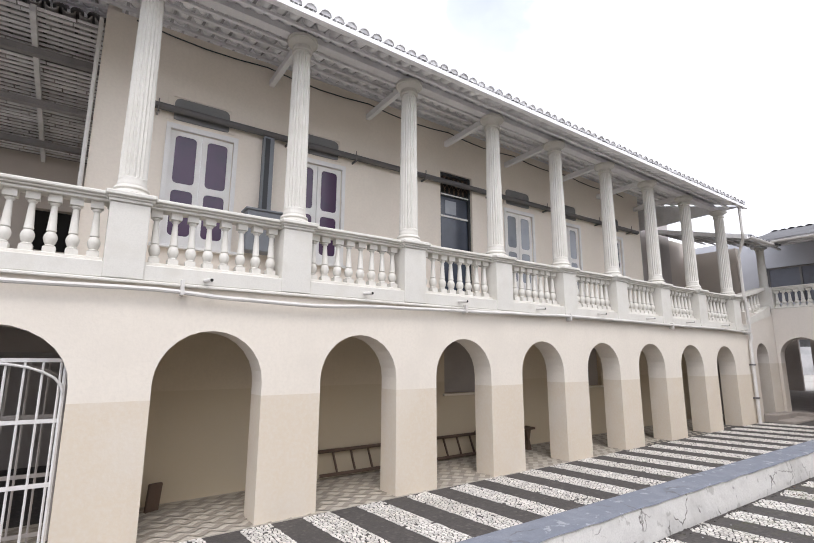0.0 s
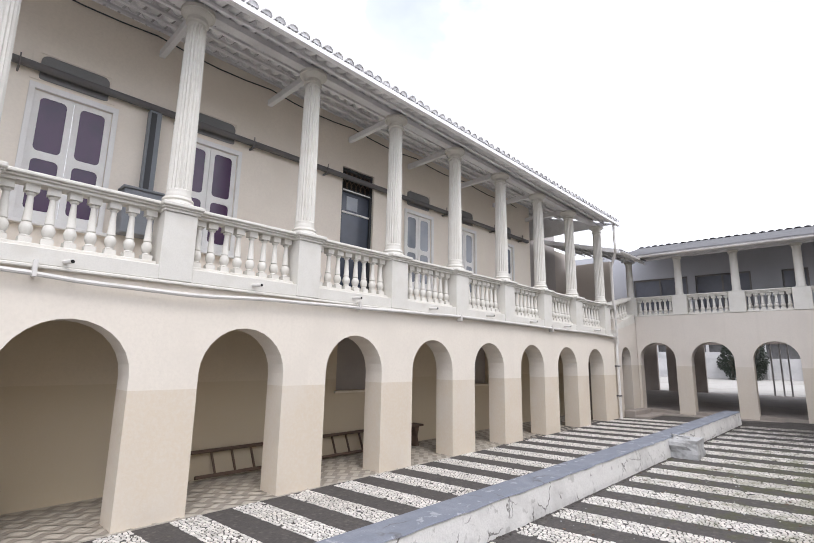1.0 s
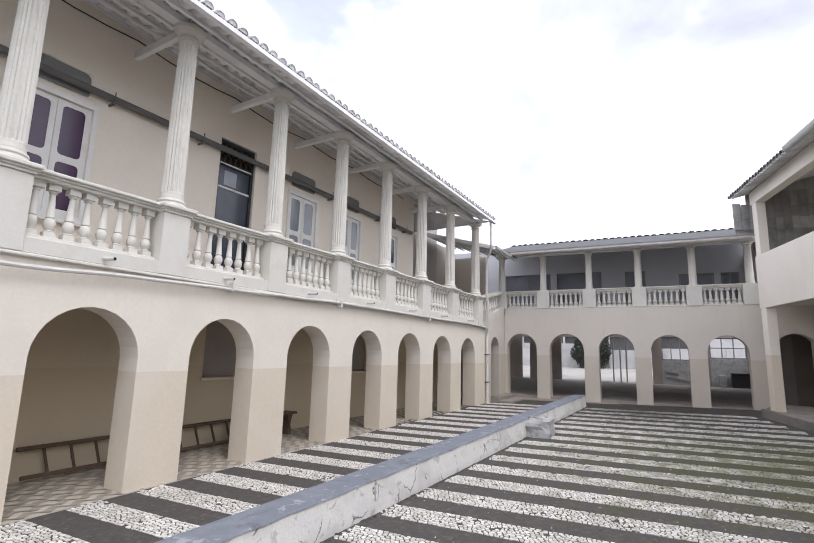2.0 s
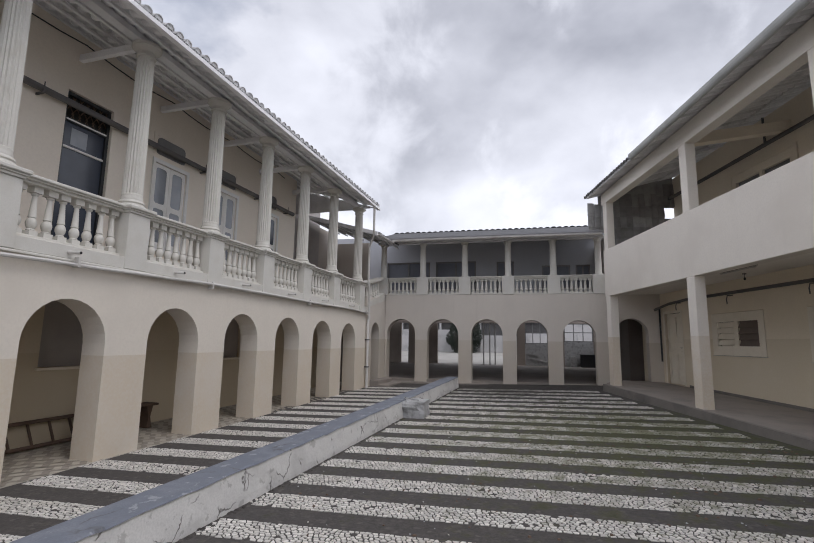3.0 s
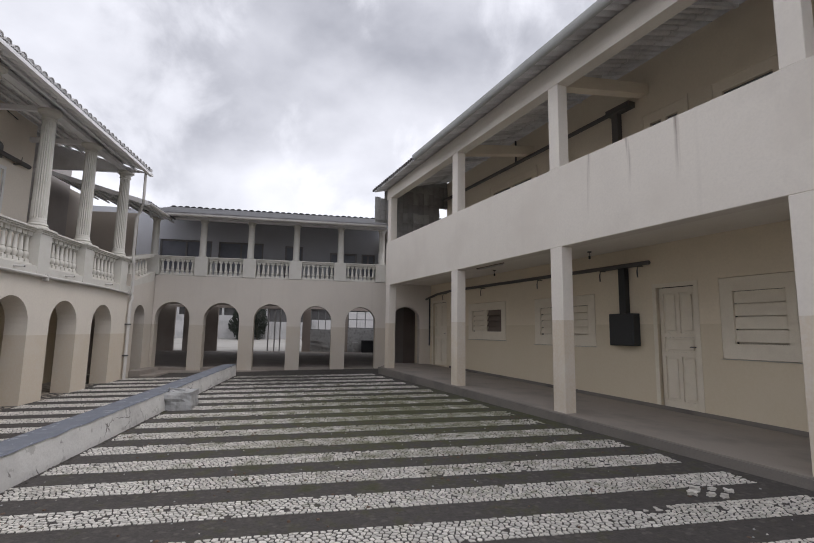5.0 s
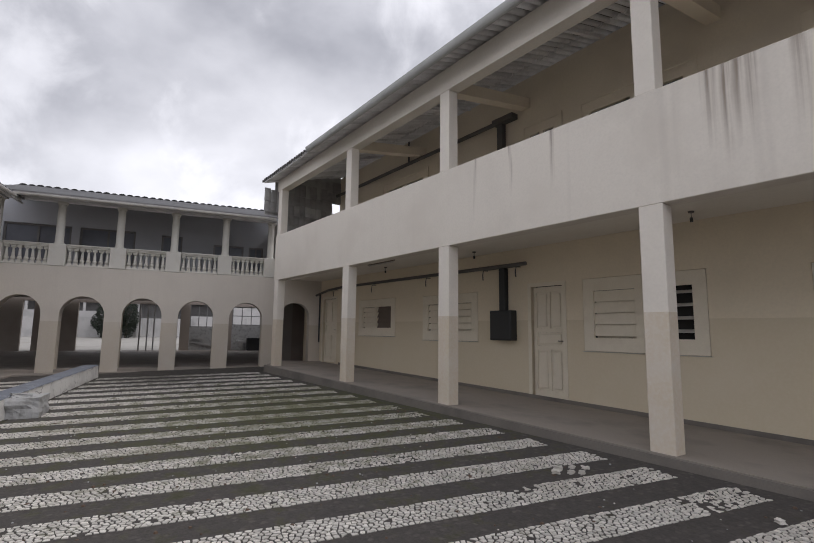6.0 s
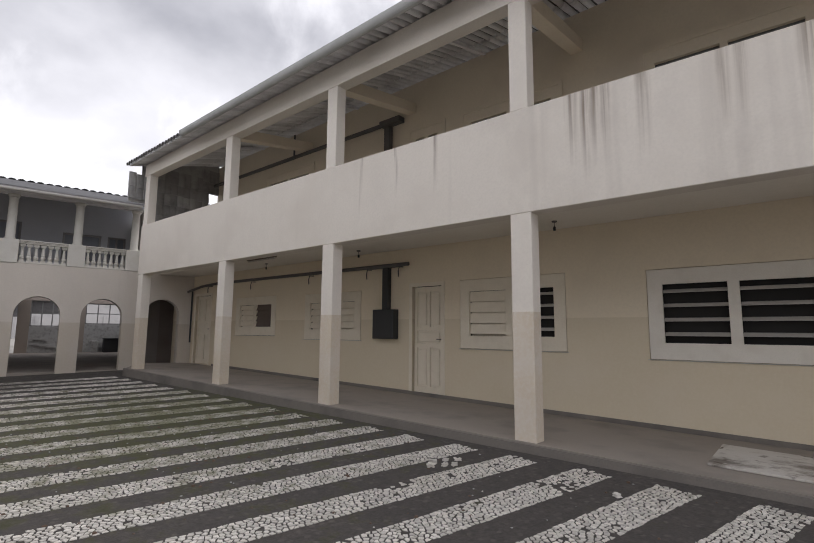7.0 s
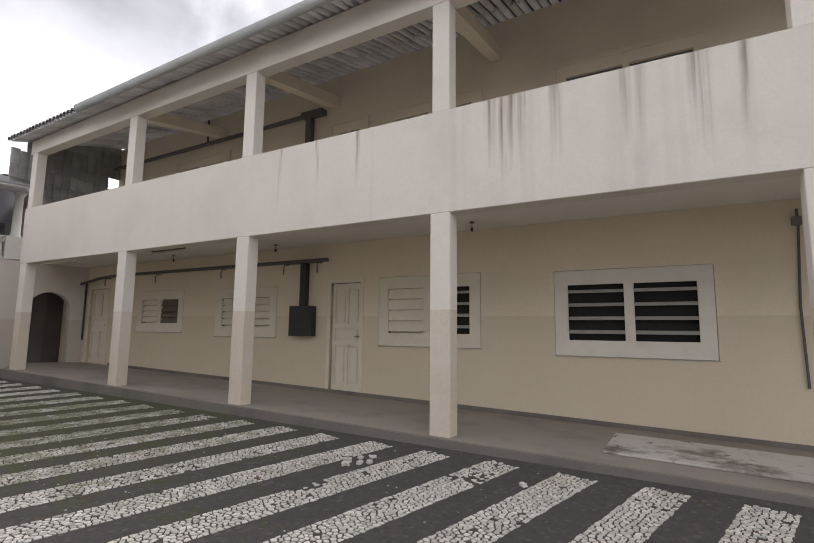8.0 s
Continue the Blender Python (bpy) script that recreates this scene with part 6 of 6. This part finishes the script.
part("duct", boxed(9.35, 9.5, 0.0, -0.13, 4.7, 6.4), MAT["grey"], t)
part("duct_head", boxed(9.0, 9.6, 0.06, -0.13, 6.38, 6.5), MAT["grey"], t)
part("drop", tube([(12.9, -0.05, 6.4), (12.9, -0.05, 7.08)], 0.028, 6), MAT["grey"], t)
for s in (9.9, 5.3, 13.4):
    t = thing("bulb_holder", SOUTH @ pose(s, -1.75 if s < 9 else -1.9, 3.448), "bare bulb holder hanging from the porch ceiling", "lamp", "porch bulbs")
    part("cord", tube([(0, 0, 0), (0, 0, -0.09)], 0.006, 5), MAT["grey"], t)
    part("socket", lathe([(0.018, -0.16), (0.024, -0.15), (0.022, -0.1), (0.012, -0.09)], 8), MAT["black"], t)
    part("rose", lathe([(0.04, -0.02), (0.045, 0.0)], 10), MAT["grey"], t)
t = thing("tube_lamp", SOUTH @ pose(12.6, -1.2, 3.4), "thin unlit fluorescent batten under the porch ceiling", "lamp")
part("batten", boxed(-0.6, 0.6, -0.03, 0.03, 0.01, 0.049, bevel=0.006), MAT["brownslat"], t)
part("tube", tube([(-0.57, 0, -0.012), (0.57, 0, -0.012)], 0.013, 8), MAT["pvc"], t)
t = thing("wall_conduit", SOUTH @ pose(0.95, -2.36, 0), "thin dark conduit down the porch wall", "pipe")
part("pipe", tube([(0, 0, 0.95), (0.02, 0, 2.0), (-0.03, 0, 3.12), (-0.02, 0.02, 3.3)], 0.017, 6), MAT["grey"], t)
part("junction", boxed(-0.07, 0.04, -0.03, 0.03, 3.08, 3.2, bevel=0.006), MAT["trimgrey"], t)
t = thing("floor_board", SOUTH @ pose(1.6, -1.11, porch_z(1.6, -1.11) + 0.003) @ pose(0, 0, 0, 1.26, -1.306, 0), "pale dirty sheet of board lying on the porch floor", "board")
part("sheet", boxed(-1.9, 1.6, -0.66, 0.66, 0.0, 0.025, bevel=0.004), MAT["board"], t)

# end gallery corner between south and far wings
structure("wall_corner_upper", prism([(16.02, 3.25), (18.31, 3.5), (18.31, 3.62), (16.02, 3.85)], -0.09, 0.09), MAT["far"], pose(0, -1.05, 0, 0, 0, -6.2))
t = thing("corner_balustrade", pose(0, -1.05, 0, 0, 0, -6.2), "short grey balustrade between the parapet and the far gallery", "balustrade", "gallery balustrades")
part("rail", prism([(16.06, 4.37), (18.3, 4.06), (18.3, 4.14), (16.06, 4.46)], -0.1, 0.1), MAT["far"], t)
for k in range(9):
    s = 16.3 + k * 0.23
    shared("baluster", BALUSTER, t, pose(s, 0, 3.85 - 0.1 * (s - 16.02) - 0.01) @ Matrix.Diagonal((1, 1, 0.9, 1)))
root = tagged(new("tile_hanging"), "grey weathered tile slope closing the gallery end", "tiles", kind="structure")
root.matrix_basis = SOUTH
hung = mesh_of("hung_tile", tile_shell(0.235, 0.42, 0.022), MAT["hungtile"], True)
rng = random.Random(23)
for r in range(7):
    for c in range(14):
        y, z = 0.24 - 0.2 * c + rng.uniform(-0.01, 0.01), 4.72 + 0.345 * r + rng.uniform(-0.02, 0.02)
        if (y > -0.3 and r < 2) or z + 0.43 > (6.25 if y > -0.1 else 6.38 - 0.27 * y) or (r in (2, 3) and c > 11):
            continue
        shared("hung_tile", hung, root, pose(17.0, y, z, 0, 0, -90) @ pose(0, 0, 0, 86))
part("backing", prism([(17.03, 4.66), (17.07, 4.66), (17.07, 5.32), (17.03, 5.32)], -0.34, -2.05), MAT["hungtile"], root)
part("backing", prism([(17.03, 5.322), (17.07, 5.322), (17.07, 6.08), (17.03, 6.08)], 0.32, -2.07), MAT["hungtile"], root)
part("backing", prism([(17.03, 5.322), (17.07, 5.322), (17.07, 5.73), (17.03, 5.73)], -2.071, -2.39), MAT["hungtile"], root)
part("backing", prism([(0.0, 6.082), (2.39, 6.082), (2.39, 7.1), (0.0, 6.45)], 0.0, 0.04), MAT["hungtile"], root, "", pose(17.03, 0, 0, 0, 0, -90))

# ---- yard wall ----
t = thing("low_wall", NORTH, "low flaking whitewashed yard wall with a blue-grey top", "wall")


def kerb_top(s):
    return 0.30 + 0.0185 * s


bm = bmesh.new()
rng = random.Random(4)
rows = []
for i in range(120):
    s = -1.5 + i * 18.6 / 119
    top = kerb_top(s)
    bulge = 0.012 * noise.noise((s * 1.7, 0, 0)) + 0.006 * noise.noise((s * 6, 1, 0))
    rows.append([bm.verts.new(p) for p in ((s, -2.70, -0.25), (s, -2.70, top), (s, -3.04 + bulge, top), (s, -3.05 + bulge + 0.01 * noise.noise((s * 4, 2, 0)), top - 0.13), (s, -3.06 + 0.012 * noise.noise((s * 3, 5, 0)), top - 0.26), (s, -3.07, -0.25))])
for a, b in zip(rows, rows[1:]):
    for k in range(5):
        bm.faces.new((a[k], b[k], b[k + 1], a[k + 1]))
bm.faces.new(rows[0])
bm.faces.new(rows[-1][::-1])
part("body", bm, MAT["kerb"], t)
bm = bmesh.new()
rows = []
for i in range(160):
    s = -1.5 + i * 18.6 / 159
    top = kerb_top(s) + 0.004
    edge = 0.005 * noise.noise((s * 3.1, 7, 0)) + 0.005 * noise.noise((s * 13, 9, 0))
    rows.append([bm.verts.new(p) for p in ((s, -2.69, top - 0.03), (s, -2.69, top + 0.012), (s, -3.030 + edge, top + 0.011 + 0.3 * edge), (s, -3.052 + edge, top - 0.006 + 2.2 * edge))])
for a, b in zip(rows, rows[1:]):
    for k in range(4):
        bm.faces.new((a[k], b[k], b[(k + 1) % 4], a[(k + 1) % 4]))
bm.faces.new(rows[0])
bm.faces.new(rows[-1][::-1])
part("coping", bm, MAT["kerbtop"], t)


def lump(name, size, seed, mat, parent=None, m=None, rough=0.16):
    bm = bmesh.new()
    bmesh.ops.create_cube(bm, size=1)
    bmesh.ops.subdivide_edges(bm, edges=bm.edges[:], cuts=5, use_grid_fill=True)
    for v in bm.verts:
        v.co += v.co.normalized() * rough * (noise.noise(v.co * 2.1 + Vector((seed, 0, 0))) - 0.1)
        v.co += v.co.normalized() * rough * 0.4 * noise.noise(v.co * 6 + Vector((0, seed, 0)))
        v.co.x, v.co.y, v.co.z = v.co.x * size[0], v.co.y * size[1], v.co.z * size[2]
    return part(name, bm, mat, parent, "", m)


t = thing("broken_block", pose(11.1, 2.14, ground_z(11.1, 2.14) + 0.15), "broken cement block against the low yard wall", "block")
lump("block", (0.62, 0.52, 0.36), 3.0, MAT["rubble"], t)
lump("cap", (0.34, 0.28, 0.12), 8.0, MAT["rubble"], t, pose(0.05, 0.1, 0.15, 10, 5, 20))

# ---- loose stones ----
rng = random.Random(21)
for k, (x, y) in enumerate(((5.12, -3.90), (5.21, -4.0), (5.04, -4.03), (5.17, -4.16), (4.99, -4.13), (3.42, -4.66), (5.10, -4.28))):
    t = thing("loose_stone", pose(x, y, ground_z(x, y) + 0.02, 0, 0, rng.uniform(0, 180)), "loose white paving stone on the yard", "stone", "loose paving stones")
    d = rng.uniform(0.06, 0.09) if k < 5 else 0.07
    lump("stone", (d, d * rng.uniform(0.65, 0.85), d * rng.uniform(0.4, 0.55)), k * 3.3, MAT["stone"], t, rough=0.34)

# grit and litter of the dark stripes
rng = random.Random(77)
for label, mat, count, lo, hi in (("pale grit", "stone", 60, 0.006, 0.013), ("brown grit", "wood", 520, 0.010, 0.026), ("grey grit", "rubble", 260, 0.006, 0.014)):
    vs, fs = [], []
    while len(fs) < count * 6:
        x, y = rng.uniform(0.8, 11.0), rng.uniform(-5.6, 2.4)
        if y < -6.25 + 0.2337 * x + 0.2 or x * x + (y + 0.3) ** 2 < 0.6:
            continue
        r, g, a0, b = rng.uniform(lo, hi), ground_z(x, y), rng.uniform(0, 6.28), len(vs)
        for lift, f in ((-0.002, 1.0), (rng.uniform(0.3, 0.7) * r, rng.uniform(0.4, 0.7))):
            vs += [(x + r * f * math.cos(a0 + q * math.tau / 5) * rng.uniform(0.7, 1.2), y + r * f * math.sin(a0 + q * math.tau / 5) * rng.uniform(0.7, 1.2), g + lift) for q in range(5)]
        fs += [(b + q, b + (q + 1) % 5, b + 5 + (q + 1) % 5, b + 5 + q) for q in range(5)] + [tuple(range(b + 5, b + 10))]
    me = bpy.data.meshes.new("grit")
    me.from_pydata(vs, [], fs)
    me.materials.append(MAT[mat])
    tagged(new("grit", me), label + " scattered over the yard", "grit", kind="stuff")

# dirt gathered at the foot of the low wall
rng = random.Random(91)
vs, fs = [], []
for k in range(900):
    q = rng.uniform(-1.4, 16.9)
    p = NORTH @ Vector((q, -3.075 - abs(rng.gauss(0, 0.035)), 0))
    r, g, a0, b = rng.uniform(0.008, 0.03), ground_z(p.x, p.y), rng.uniform(0, 6.28), len(vs)
    for lift, wide in ((-0.002, 1.0), (rng.uniform(0.25, 0.6) * r, rng.uniform(0.4, 0.7))):
        vs += [(p.x + r * wide * math.cos(a0 + c * math.tau / 5) * rng.uniform(0.7, 1.5), p.y + r * wide * math.sin(a0 + c * math.tau / 5) * rng.uniform(0.6, 1.0), g + lift) for c in range(5)]
    fs += [(b + c, b + (c + 1) % 5, b + 5 + (c + 1) % 5, b + 5 + c) for c in range(5)] + [tuple(range(b + 5, b + 10))]
me = bpy.data.meshes.new("dirt")
me.from_pydata(vs, [], fs)
me.materials.append(MAT["ground"])
tagged(new("dirt", me), "dark crumbs of dirt along the foot of the low wall", "dirt", kind="stuff")

# ---- pavement stripes, stone by stone ----
PITCH, WIDE, SKEW = 0.768, 0.39, 0.021


def stripe_stones(k):
    """The stones of one stripe as (outline, centre, lift) in plan: irregular cells round scattered centres."""
    x1 = 4.13 + PITCH * k
    x0 = x1 - WIDE
    xm = (x0 + x1) / 2
    north_front = 6.0405 - 0.0595 * xm
    south_end = -6.4038 + 0.2337 * xm + 0.34
    rr = random.Random(100 + k)
    across = 8
    dx = WIDE / across
    dy = dx * 1.04
    rows = int(12.6 / dy)
    seeds = {}
    for j in range(-1, rows + 1):
        for i in range(-1, across + 1):
            seeds[i, j] = (x0 + (i + 0.5 + rr.uniform(-0.42, 0.42)) * dx, -6.4 + (j + (0.5 if i % 2 else 0.0) + rr.uniform(-0.42, 0.42)) * dy)
    out = []
    for j in range(rows):
        cy = -6.4 + j * dy
        if cy < south_end or cy > north_front - 0.05 or north_front - 3.13 < cy < north_front - 2.66:
            continue
        for i in range(across):
            cx, cy = seeds[i, j]
            e0, e1 = x0 + rr.uniform(-0.008, 0.006), x1 + rr.uniform(-0.006, 0.008)
            cell = [(e0, cy - 0.17), (e1, cy - 0.17), (e1, cy + 0.17), (e0, cy + 0.17)]
            for di in (-2, -1, 0, 1, 2):
                for dj in (-2, -1, 0, 1, 2):
                    other = seeds.get((i + di, j + dj))
                    if other is None or (di == 0 and dj == 0) or not 0 <= i + di < across:
                        continue
                    nx, ny = other[0] - cx, other[1] - cy
                    lim = (other[0] ** 2 + other[1] ** 2 - cx * cx - cy * cy) / 2
                    kept = []
                    for (ax, ay), (bx, by) in zip(cell, cell[1:] + cell[:1]):
                        da, db = ax * nx + ay * ny - lim, bx * nx + by * ny - lim
                        if da <= 0:
                            kept.append((ax, ay))
                        if (da < 0) != (db < 0):
                            f = da / (da - db)
                            kept.append((ax + (bx - ax) * f, ay + (by - ay) * f))
                    cell = kept
            if len(cell) < 3 or rr.random() < 0.022:
                continue
            mx, my = sum(p[0] for p in cell) / len(cell), sum(p[1] for p in cell) / len(cell)
            if math.hypot(mx - 4.985, my + 3.27) < 0.24 and rr.random() < 0.6:
                continue
            if noise.noise((mx * 0.9, my * 0.9, 3.0)) > 0.60 and rr.random() < 0.25:
                continue
            shrink = 1 - rr.uniform(0.19, 0.36)
            ring_ = [(mx + (px - mx) * shrink + rr.uniform(-0.002, 0.002), my + (py - my) * shrink + rr.uniform(-0.002, 0.002)) for px, py in cell]
            # the stripes run a little askew across the yard
            out.append(([(px + SKEW * (py + 5), py) for px, py in ring_], (mx + SKEW * (my + 5), my), rr.uniform(0.004, 0.008)))
    return out


def stones_mesh(stones):
    vs, fs = [], []
    for pts, (mx, my), lift in stones:
        b = len(vs)
        g = ground_z(mx, my)
        tx, ty = 0.025 * noise.noise((mx * 31, my * 31, 0)), 0.025 * noise.noise((mx * 31, my * 31, 9))
        vs.extend([(mx + (px - mx) * 0.97, my + (py - my) * 0.97, g + lift + tx * (px - mx) + ty * (py - my)) for px, py in pts])
        vs.extend([(px, py, g + lift - 0.0015) for px, py in pts])
        vs.extend([(px, py, g - 0.012) for px, py in pts])
        c = len(pts)
        fs.append(tuple(range(b, b + c)))
        for q in range(c):
            n = (q + 1) % c
            fs.append((b + c + q, b + c + n, b + n, b + q))
            fs.append((b + 2 * c + q, b + 2 * c + n, b + c + n, b + c + q))
    me = bpy.data.meshes.new("stone")
    me.from_pydata(vs, [], fs)
    me.materials.append(MAT["stone"])
    return me


single = 0
for k in range(-4, 17):
    stones = stripe_stones(k)
    stripe = new("pavement_stripe")
    tagged(stripe, "stripe of white limestone setts across the dark yard", kind="structure")
    apart_, rest = [], []
    for st in stones:
        near = k in (-2, -1) and -5.7 < st[1][1] < -3.2 and single < 300
        single += near
        (apart_ if near else rest).append(st)
    for st in apart_:
        ob = new("stone", stones_mesh([st]))
        ob.parent = stripe
    if rest:
        ob = new("stones", stones_mesh(rest))
        ob.parent = stripe
        tagged(ob, kind="stuff")
